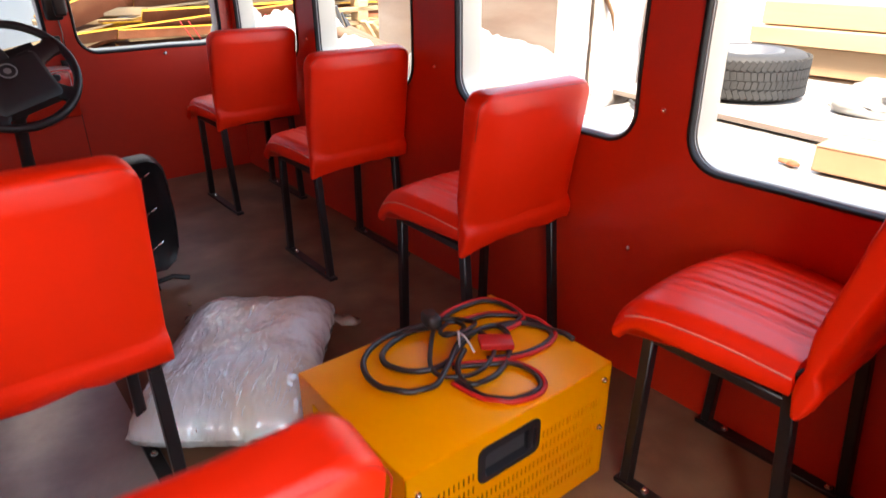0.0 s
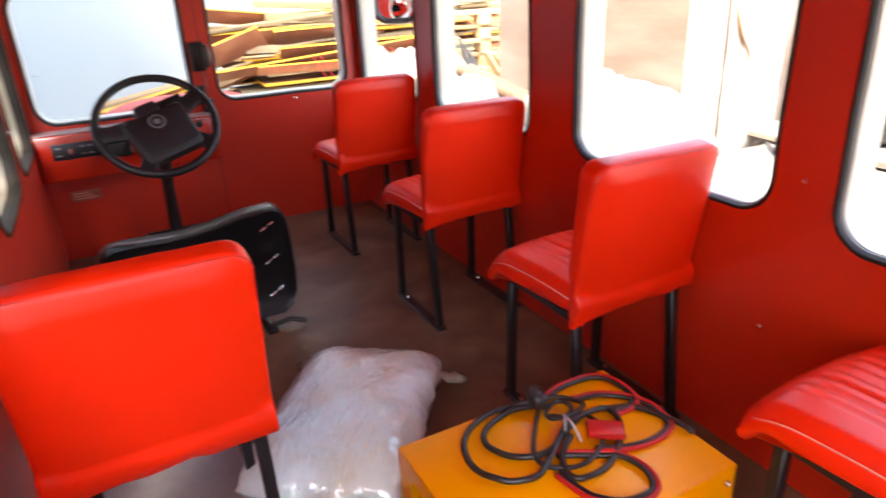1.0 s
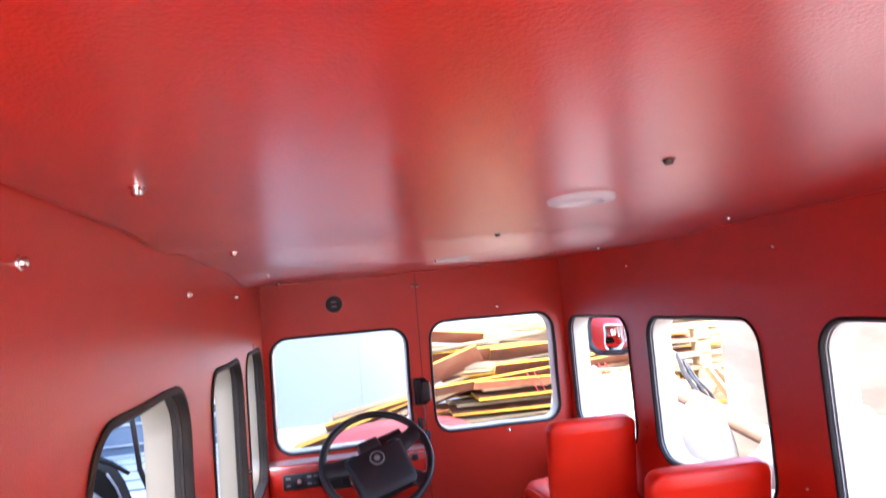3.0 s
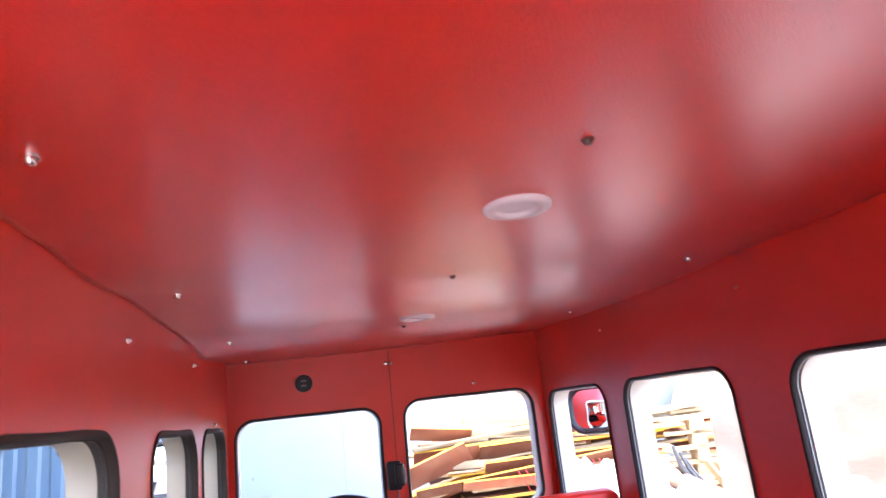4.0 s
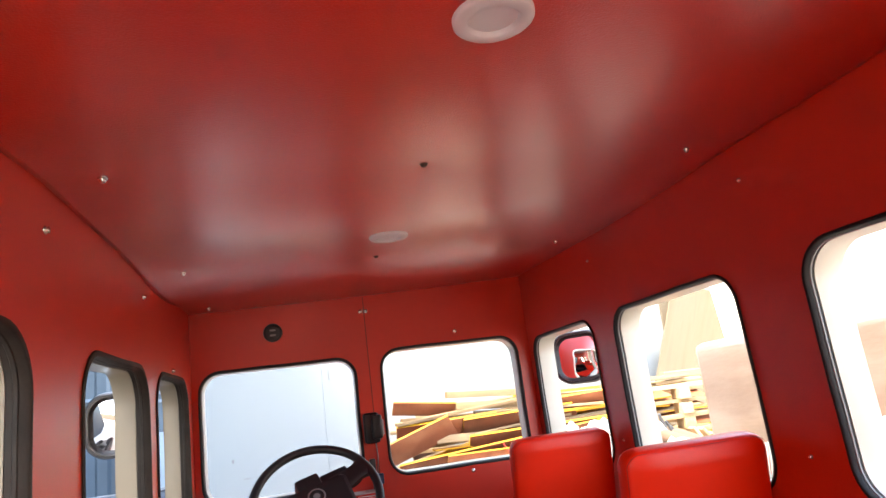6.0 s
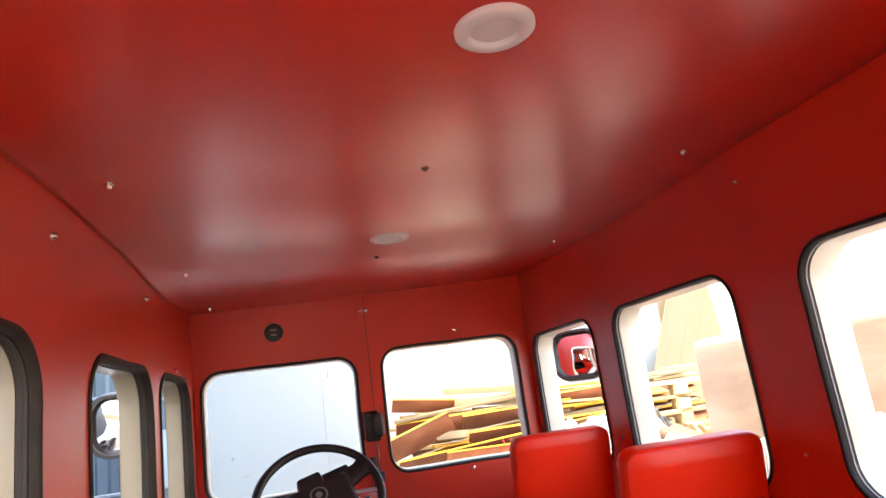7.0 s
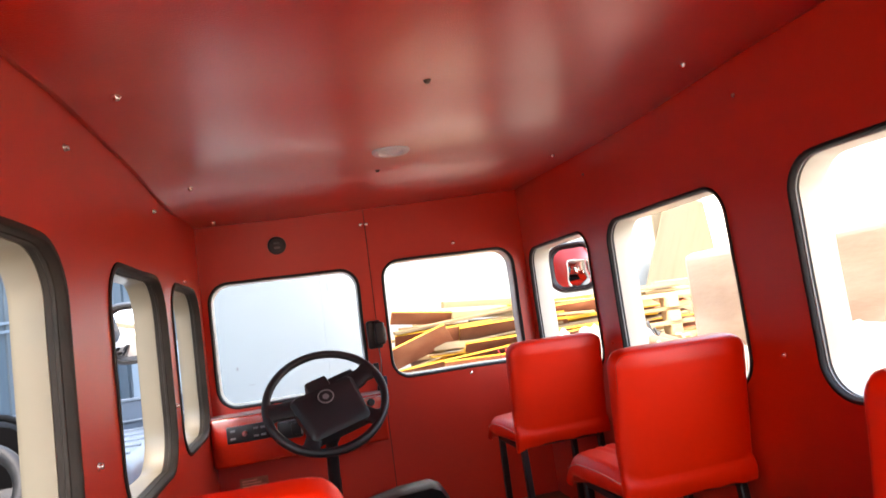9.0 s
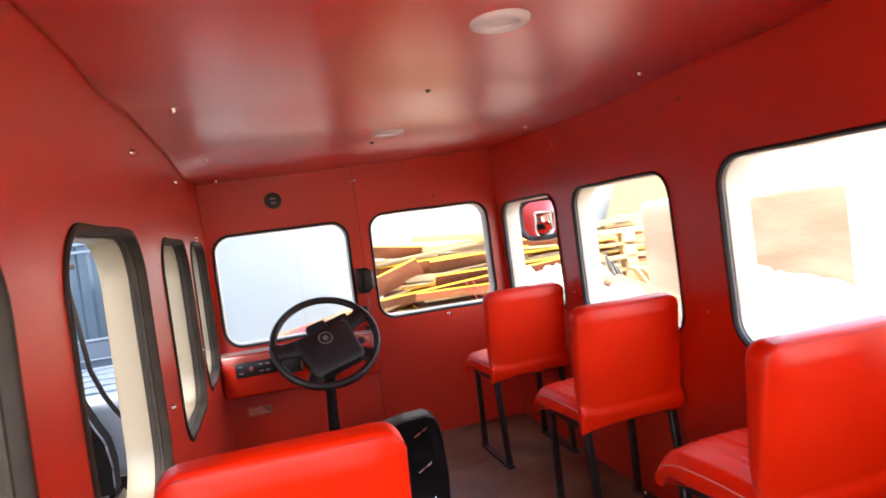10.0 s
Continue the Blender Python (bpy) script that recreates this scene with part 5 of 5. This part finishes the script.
tagged(part("white_sack", bm, PAPER, label="upright white sack beside the wrapped crate", smooth=180), category="sack").matrix_world = pose(2.2, 3.62, GROUND)
bm = bmesh.new()
lumpy(bm, 0.22, 0.30, 1.03, 27.0, amp=0.15)
tagged(part("covered_mound", bm, PAPER, label="upright heap of white plastic sheeting before the timber", smooth=180), category="plastic sheet").matrix_world = pose(2.30, 5.60, GROUND)
for k in range(2):
    bm = bmesh.new()
    lathe(bm, [(0.034, -0.70), (0.041, -0.70), (0.042, 0.0), (0.041, 0.70), (0.034, 0.70), (0.034, -0.70)], 24)
    ob = tagged(part("cardboard_roll", bm, ROLLC, label="brown cardboard tube leaning on white sheeting", smooth=60), category="roll", group="cardboard rolls")
    ob.matrix_world = look((2.38 + 0.085 * k, 3.30, 0.478 - 0.022 * k), (2.38 + 0.100 * k, 2.30, 0.335 - 0.05 * k))
bm = bmesh.new()
box(bm, 2.3, 3.2, 3.7, 4.9, GROUND, 0.13, 0.02)
tagged(part("carton_stack", bm, CARD, label="brown carton under the cardboard rolls"), category="carton")
bm = bmesh.new()
for off, r in ((0.0, 0.050), (0.085, 0.040), (0.15, 0.034)):
    tube(bm, [(-0.20 + off, off * 0.3, 0.70 - off), (-0.13 + off, 0.0, 0.48 - off * 0.6), (0.02 + off, -0.02, 0.20), (0.10 + off, -0.01, 0.0)], [r * 0.7, r, r * 1.1, r * 1.3], 8, flat=0.5)
for v in bm.verts:
    v.co += Vector((1, 1, 0.2)) * 0.03 * noise.noise(v.co * 9)
    v.co.z = max(0.0, v.co.z)
tagged(part("tarpaulin", bm, GREYBAG, label="folded dark grey tarpaulin leaning by the timber", smooth=60), category="tarpaulin").matrix_world = pose(4.40, 7.25, GROUND + 0.2)
bm = bmesh.new()
box(bm, 4.2, 4.8, 7.1, 7.6, GROUND, GROUND + 0.2, 0.02)
tagged(part("carton", bm, CARD, label="low brown carton on the yard floor"), category="carton")

for k in range(5):
    plank(0.75, 0.09, 0.035, pose(4.78 + 0.13 * k, 7.30 + 0.03 * k, -0.02 + 0.02 * (k % 2), 0, 52 - 9 * k, 14 + 6 * k), "pine")

# bench with a white sheet, a tyre and cartons
BT = 0.355
bench = tagged(empty("workbench", pose(0, 0, GROUND)), "wide workbench covered with a white plastic sheet", "bench")
bm = bmesh.new()
box(bm, 1.95, 4.25, -1.6, 2.02, BT - GROUND - 0.05, BT - GROUND - 0.004, 0.01)
part("top", bm, PLYC, bench)
bm = bmesh.new()
NB = 60
vs = [[bm.verts.new((1.94 + 2.32 * i / NB, -1.61 + 3.64 * j / NB, BT - GROUND + 0.012 * max(0, noise.noise(Vector((i * 0.35, j * 0.30, 2)))) + 0.004 * noise.noise(Vector((i * 1.1, j * 1.0, 5))) + 0.003)) for i in range(NB + 1)] for j in range(NB + 1)]
fs = [bm.faces.new((vs[j][i], vs[j][i + 1], vs[j + 1][i + 1], vs[j + 1][i])) for j in range(NB) for i in range(NB)]
ex = bmesh.ops.extrude_face_region(bm, geom=fs)
bmesh.ops.translate(bm, vec=(0, 0, -0.006), verts=[g for g in ex["geom"] if isinstance(g, bmesh.types.BMVert)])
part("plastic_sheet", bm, PAPER, bench, "wrinkled white plastic sheet", 180)
for x in (2.02, 4.18):
    for y in (-1.5, 1.92):
        bm = bmesh.new()
        box(bm, x - 0.04, x + 0.04, y - 0.04, y + 0.04, 0, BT - GROUND - 0.05, 0.004, 1)
        part("leg", bm, PINE, bench)
bm = bmesh.new()
box(bm, -0.55, 0.55, -0.72, 0.72, 0, 0.028, 0.003, 1)
for f in bm.faces:
    f.normal_update()
    f.material_index = int(abs(f.normal.z) < 0.5)
ob = tagged(part("board", bm, [PAPER, WRAPC], label="brown board under the tyre, dusty on top"), category="board")
ob.matrix_world = pose(3.439, 1.618, BT + 0.018, 0, 0, -7)

# tyre lying flat, with tread blocks
tyre = tagged(empty("tyre", pose(3.33, 1.69, BT + 0.047)), "used black car tyre lying flat on a board", "tyre")
TW = 0.225
bm = bmesh.new()
lathe(bm, [(0.175, 0.02), (0.215, 0.004), (0.27, 0.012), (0.292, 0.035), (0.298, 0.07), (0.299, TW / 2), (0.298, TW - 0.07), (0.292, TW - 0.035), (0.27, TW - 0.012), (0.215, TW - 0.004), (0.175, TW - 0.02), (0.17, TW / 2), (0.175, 0.02)], 72)
part("carcass", bm, TYRE, tyre, smooth=60)
bm = bmesh.new()
for k in range(66):
    a = 2 * math.pi * k / 66
    for row, (z0, z1, off) in enumerate(((0.026, 0.070, 0.0), (0.0735, 0.109, 0.5), (0.1125, 0.151, 0.2), (0.1545, 0.199, 0.7))):
        aa = a + off * 2 * math.pi / 66
        m = pose(0, 0, 0, 0, 0, math.degrees(aa)) @ pose(0.2990, 0, (z0 + z1) / 2, (27, -8, 8, -27)[row], 0, 0)
        box(bm, -0.006, 0.006, -0.0122, 0.0122, -(z1 - z0) / 2, (z1 - z0) / 2, m=m)
part("tread", bm, TYRE, tyre, "worn block tread")
bm = bmesh.new()
lathe(bm, [(0.03, TW - 0.10), (0.10, TW - 0.09), (0.145, TW - 0.06), (0.172, TW - 0.020), (0.182, TW - 0.012), (0.178, TW - 0.006), (0.168, TW - 0.012), (0.14, TW - 0.055), (0.10, TW - 0.082), (0.03, TW - 0.092), (0.03, TW - 0.10)], 48)
part("rim", bm, STEELG, tyre, "dull grey steel rim", 40)


def carton(at, w, d, h, label):
    ob = tagged(empty("carton", at), label, "carton", "cartons")
    bm = bmesh.new()
    box(bm, 0, w, 0, d, 0, h, 0.004, 1)
    part("body", bm, CARD, ob)
    bm = bmesh.new()
    box(bm, -0.002, w * 0.49, -0.002, d + 0.002, h + 0.0005, h + 0.004)
    part("flap", bm, CARD, ob)
    bm = bmesh.new()
    box(bm, w * 0.505, w + 0.002, -0.002, d + 0.002, h + 0.0005, h + 0.004)
    part("flap", bm, CARD, ob)


carton(pose(2.455, 0.25, BT + 0.016, 0, 0, 2), 0.42, 0.66, 0.085, "long low brown carton on the white sheet")
carton(pose(2.80, 1.66, BT + 0.016, 0, 0, 12), 0.16, 0.18, 0.06, "small brown carton at the bench edge")
for x, y, s in ((2.47, 1.005, 0.020), (2.45, 0.975, 0.013), (3.05, 0.90, 0.04)):
    bm = bmesh.new()
    lumpy(bm, s, s * 1.6, 0.012, x * 7, n=6, amp=0.4)
    tagged(part("scrap", bm, PLYB, label="small dark scrap lying on the sheet", smooth=60), category="scrap", group="scraps").matrix_world = pose(x, y, BT + 0.014)
bm = bmesh.new()
lumpy(bm, 0.32, 0.48, 0.13, 31.0, amp=0.35, freq=3.0)
tagged(part("crumpled_film", bm, PAPER, label="crumpled white film on the bench", smooth=180), category="plastic sheet").matrix_world = pose(3.55, 0.80, BT + 0.014)
bm = bmesh.new()
tube(bm, [(-0.335, -1.00, 1.12), (-0.345, -0.99, 1.20), (-0.375, -0.97, 1.27), (-0.40, -0.95, 1.38), (-0.40, -0.93, 1.46)], [0.006, 0.022, 0.030, 0.026, 0.020], 7, flat=0.35)
part("torn_flap", bm, mat("dark_cardboard", (0.19, 0.105, 0.05), 0.8, var=0.2, scale=8), crate, "torn brown cardboard flap", 50)
FILMW = mat("milky_loose_film", (0.50, 0.47, 0.44), 0.3, var=0.15, scale=6, bump=0.4, bscale=14, coat=0.4)
for face in ("side", "end"):
    bm = bmesh.new()
    NF = 16
    vs = []
    for j in range(NF + 1):
        row = []
        for i in range(NF + 1):
            u, v = i / NF, j / NF
            w = 0.010 * noise.noise(Vector((u * 4, v * 7, 3 if face == "side" else 9))) + 0.020
            z = 0.66 + 0.10 * u + (0.86 - 0.10 * u) * v
            row.append(bm.verts.new((-0.425 - w, -0.925 + 0.20 * u, z) if face == "side" else (-0.425 + 0.40 * u, -0.930 - w, z)))
        vs.append(row)
    fs = [bm.faces.new((vs[j][i], vs[j][i + 1], vs[j + 1][i + 1], vs[j + 1][i])) for j in range(NF) for i in range(NF)]
    ex = bmesh.ops.extrude_face_region(bm, geom=fs)
    bmesh.ops.translate(bm, vec=(0.012, 0, 0) if face == "side" else (0, 0.012, 0), verts=[g for g in ex["geom"] if isinstance(g, bmesh.types.BMVert)])
    part("loose_film", bm, FILMW, crate, "loose whitish film over the crate corner", 180)
bm = bmesh.new()
tube(bm, [(2.86, 1.98, BT + 0.026), (2.81, 1.93, BT + 0.028), (2.75, 1.86, BT + 0.026)], 0.010, 8)
tagged(part("rod", bm, BLACKP, label="short black rod lying on the white sheet", smooth=60), category="rod")
# beige boards stacked on edge behind the bench
for k, (z0, h, off) in enumerate(((GROUND, 0.60, 0.0), (0.185, 0.165, 0.0), (0.355, 0.165, -0.03), (0.525, 0.10, -0.10), (0.63, 0.14, -0.02))):
    bm = bmesh.new()
    box(bm, 4.42 + off, 4.75, -2.6, 2.25 - 0.02 * k, z0 + 0.004, z0 + h, 0.004, 1)
    tagged(part("beige_panel", bm, BEIGEB, label="long beige board in a stack behind the bench"), category="board", group="beige boards")

# ---- parked open utility vehicle alongside ----
nv = tagged(empty("parked_vehicle", pose(-0.95, 3.3, GROUND)), "dark open-sided utility vehicle parked close alongside", "vehicle")
HOODP = mat("pale_blue_grey_paint", (0.17, 0.21, 0.25), 0.35, var=0.1, scale=4, coat=0.3)
TRIMG = mat("pale_grey_moulding", (0.12, 0.135, 0.165), 0.45, var=0.1, scale=8)
TUBG = mat("dusty_grey_brown_floor", (0.085, 0.075, 0.066), 0.75, var=0.2, scale=6, second=(0.12, 0.11, 0.10), mix=0.5, mscale=3)
WHEELG = mat("worn_grey_plastic", (0.022, 0.021, 0.020), 0.5, var=0.15, scale=12, bump=0.1, bscale=120)
HUBG = mat("mid_grey_plastic", (0.040, 0.039, 0.037), 0.5, var=0.1)
DASHP = mat("brown_black_moulding", (0.0050, 0.0038, 0.0034), 0.7, var=0.2, scale=8, spec=0.08)
# dashboard: a curved outline drawn across the vehicle and swept forward
def dash_edge(z):
    """Outer edge of the dashboard at height z above the vehicle's base."""
    steps = ((0.44, 0.285), (0.60, 0.290), (0.71, 0.272), (0.79, 0.232), (0.89, 0.192), (1.00, 0.155), (1.07, 0.115))
    for (a, xa), (b, xb) in zip(steps, steps[1:]):
        if z <= b:
            f = max(0.0, (z - a) / (b - a))
            return xa + (xb - xa) * f
    return steps[-1][1]


outline = [(dash_edge(0.46 + 0.61 * k / 18), 0.46 + 0.61 * k / 18) for k in range(19)]
outline += [(0.05, 1.115), (-0.06, 1.145), (-0.20, 1.150), (-0.40, 1.11), (-0.62, 1.02), (-0.62, 0.46)]
bm = bmesh.new()
front = bm.faces.new([bm.verts.new((x, 0.11, z)) for x, z in outline])
ex = bmesh.ops.extrude_face_region(bm, geom=[front])
bmesh.ops.translate(bm, vec=(0, 0.13, 0), verts=[g for g in ex["geom"] if isinstance(g, bmesh.types.BMVert)])
bmesh.ops.recalc_face_normals(bm, faces=bm.faces)
part("dashboard", bm, DASHP, nv, "dark brown-black moulded dashboard", 30)
bm = bmesh.new()
tube(bm, [(x + 0.004, 0.105, z) for x, z in outline[7:19]], 0.005, 8)
part("dash_trim", bm, TRIMG, nv, "pale grey edge trim", 180)
bm = bmesh.new()
tube(bm, [(x + 0.003, 0.10, z) for x, z in outline[1:8]], 0.0045, 8)
part("dash_trim", bm, TRIMG, nv, "pale grey edge trim", 180)
bm = bmesh.new()
box(bm, -0.02, 0.205, 0.045, 0.13, 0.785, 0.815, 0.010, 2)
part("ledge", bm, TRIMG, nv, "grey moulded ledge")
bm = bmesh.new()
tube(bm, [(-0.62, 0.16, 1.075), (-0.35, 0.15, 1.165), (-0.14, 0.14, 1.185), (0.03, 0.14, 1.155), (0.13, 0.14, 1.105), (0.205, 0.14, 1.050)], [0.022, 0.026, 0.026, 0.024, 0.020, 0.014], 10, flat=0.6)
part("cowl", bm, DARKP, nv, "black dashboard cowl", 180)
bm = bmesh.new()
WM = pose(0.095, -0.42, 0.935, 58, 0, 0)
tube(bm, [WM @ Vector((0.185 * math.cos(a), 0.185 * math.sin(a), 0)) for a in [2 * math.pi * k / 40 for k in range(40)]], 0.027, 12, True)
whl = part("steering_wheel", bm, WHEELG, nv, "worn grey steering wheel", 180)
bm = bmesh.new()
box(bm, -0.085, 0.085, -0.075, 0.055, -0.03, 0.02, 0.02, 3, WM)
part("hub", bm, HUBG, whl, "grey wheel hub")
for sx in (-1, 1):
    bm = bmesh.new()
    box(bm, min(sx * 0.07, sx * 0.175), max(sx * 0.07, sx * 0.175), -0.03, 0.025, -0.014, 0.010, 0.006, 2, WM)
    part("spoke", bm, HUBG, whl)
bm = bmesh.new()
tube(bm, [(0.095, -0.38, 0.92), (0.08, 0.12, 0.70)], 0.04, 12)
part("column", bm, BLACKP, nv)
bm = bmesh.new()
tube(bm, [(0.195, 0.17, 1.55), (0.197, 0.20, 1.42), (0.215, 0.22, 1.19), (0.222, 0.25, 1.04), (0.248, 0.32, 0.90), (0.275, 0.38, 0.805), (0.295, 0.42, 0.75)], 0.0125, 10)
part("pillar", bm, STEEL, nv, "slim black windscreen pillar", 180)
bm = bmesh.new()
box(bm, -0.066, 0.066, -0.025, 0.03, -0.098, 0.098, 0.030, 4, pose(0.152, 0.20, 1.63, 0, 0, -6))
mir = part("mirror", bm, mat("weathered_grey_plastic", (0.095, 0.09, 0.085), 0.5, var=0.12, scale=9), nv, "weathered grey mirror back")
for z in (1.555, 1.70):
    bm = bmesh.new()
    box(bm, 0.205, 0.238, 0.185, 0.215, z - 0.012, z + 0.012, 0.003, 1)
    part("bracket", bm, BLACKP, mir)
# hood with pressed ribs, and the dark panel with a white rail behind it
bm = bmesh.new()
box(bm, -0.66, 0.42, 0.45, 1.80, 0.42, 0.86, 0.07, 4)
hood = part("hood", bm, HOODP, nv, "pale blue-grey hood with pressed ribs", 40)
for k in range(5):
    bm = bmesh.new()
    box(bm, -0.60, 0.36, 0.62 + 0.24 * k, 0.66 + 0.24 * k, 0.857, 0.872, 0.006, 2)
    part("rib", bm, HOODP, hood)
bm = bmesh.new()
box(bm, -1.25, 0.45, 1.84, 1.90, 0.55, 1.03, 0.012, 2)
grille = part("front_panel", bm, mat("dull_blue_paint", (0.06, 0.09, 0.13), 0.4, var=0.1, scale=3), nv, "dark blue front panel")
for z in (1.035, 0.895):
    bm = bmesh.new()
    box(bm, -1.25, 0.45, 1.82, 1.86, z, z + 0.014, 0.003, 1)
    part("rail", bm, HOODP, grille, "pale horizontal rail")
bm = bmesh.new()
box(bm, -0.62, 0.19, -1.6, 0.42, 0.24, 0.30, 0.01)
part("floor_tub", bm, TUBG, nv, "dusty grey-brown vehicle floor")
bm = bmesh.new()
box(bm, -0.62, 0.18, 0.30, 0.42, 0.30, 0.80, 0.01)
part("toe_board", bm, TUBG, nv)
bm = bmesh.new()
ring = [[bm.verts.new((x, y, z)) for x, z in ((0.185, 0.24), (0.185, 0.325), (0.205, 0.330), (0.265, 0.215), (0.25, 0.205))] for y in (-1.6, 0.62)]
for k in range(5):
    bm.faces.new((ring[0][k], ring[0][(k + 1) % 5], ring[1][(k + 1) % 5], ring[1][k]))
bm.faces.new(ring[0][::-1])
bm.faces.new(ring[1])
bmesh.ops.recalc_face_normals(bm, faces=bm.faces)
part("sill", bm, mat("scuffed_grey_sill", (0.20, 0.19, 0.175), 0.6, var=0.15, scale=8), nv, "scuffed pale grey door sill", 20)
bm = bmesh.new()
box(bm, -0.60, 0.22, -1.58, 0.60, 0.10, 0.235, 0.02)
part("chassis", bm, DARKIN, nv)
bm = bmesh.new()
soft_slab(bm, 0.75, 0.50, 0.16, 0.05)
bmesh.ops.translate(bm, vec=(-0.22, -1.05, 0.31), verts=bm.verts)
part("seat", bm, BLACKV, nv, smooth=180)
for x in (-0.50, 0.10):
    for y in (-1.2, 1.25):
        bm = bmesh.new()
        lathe(bm, [(0.12, -0.08), (0.27, -0.09), (0.29, -0.05), (0.29, 0.05), (0.27, 0.09), (0.12, 0.08), (0.12, -0.08)], 32, pose(x, y, 0.29, 0, 90, 0))
        part("wheel", bm, TYRE, nv)
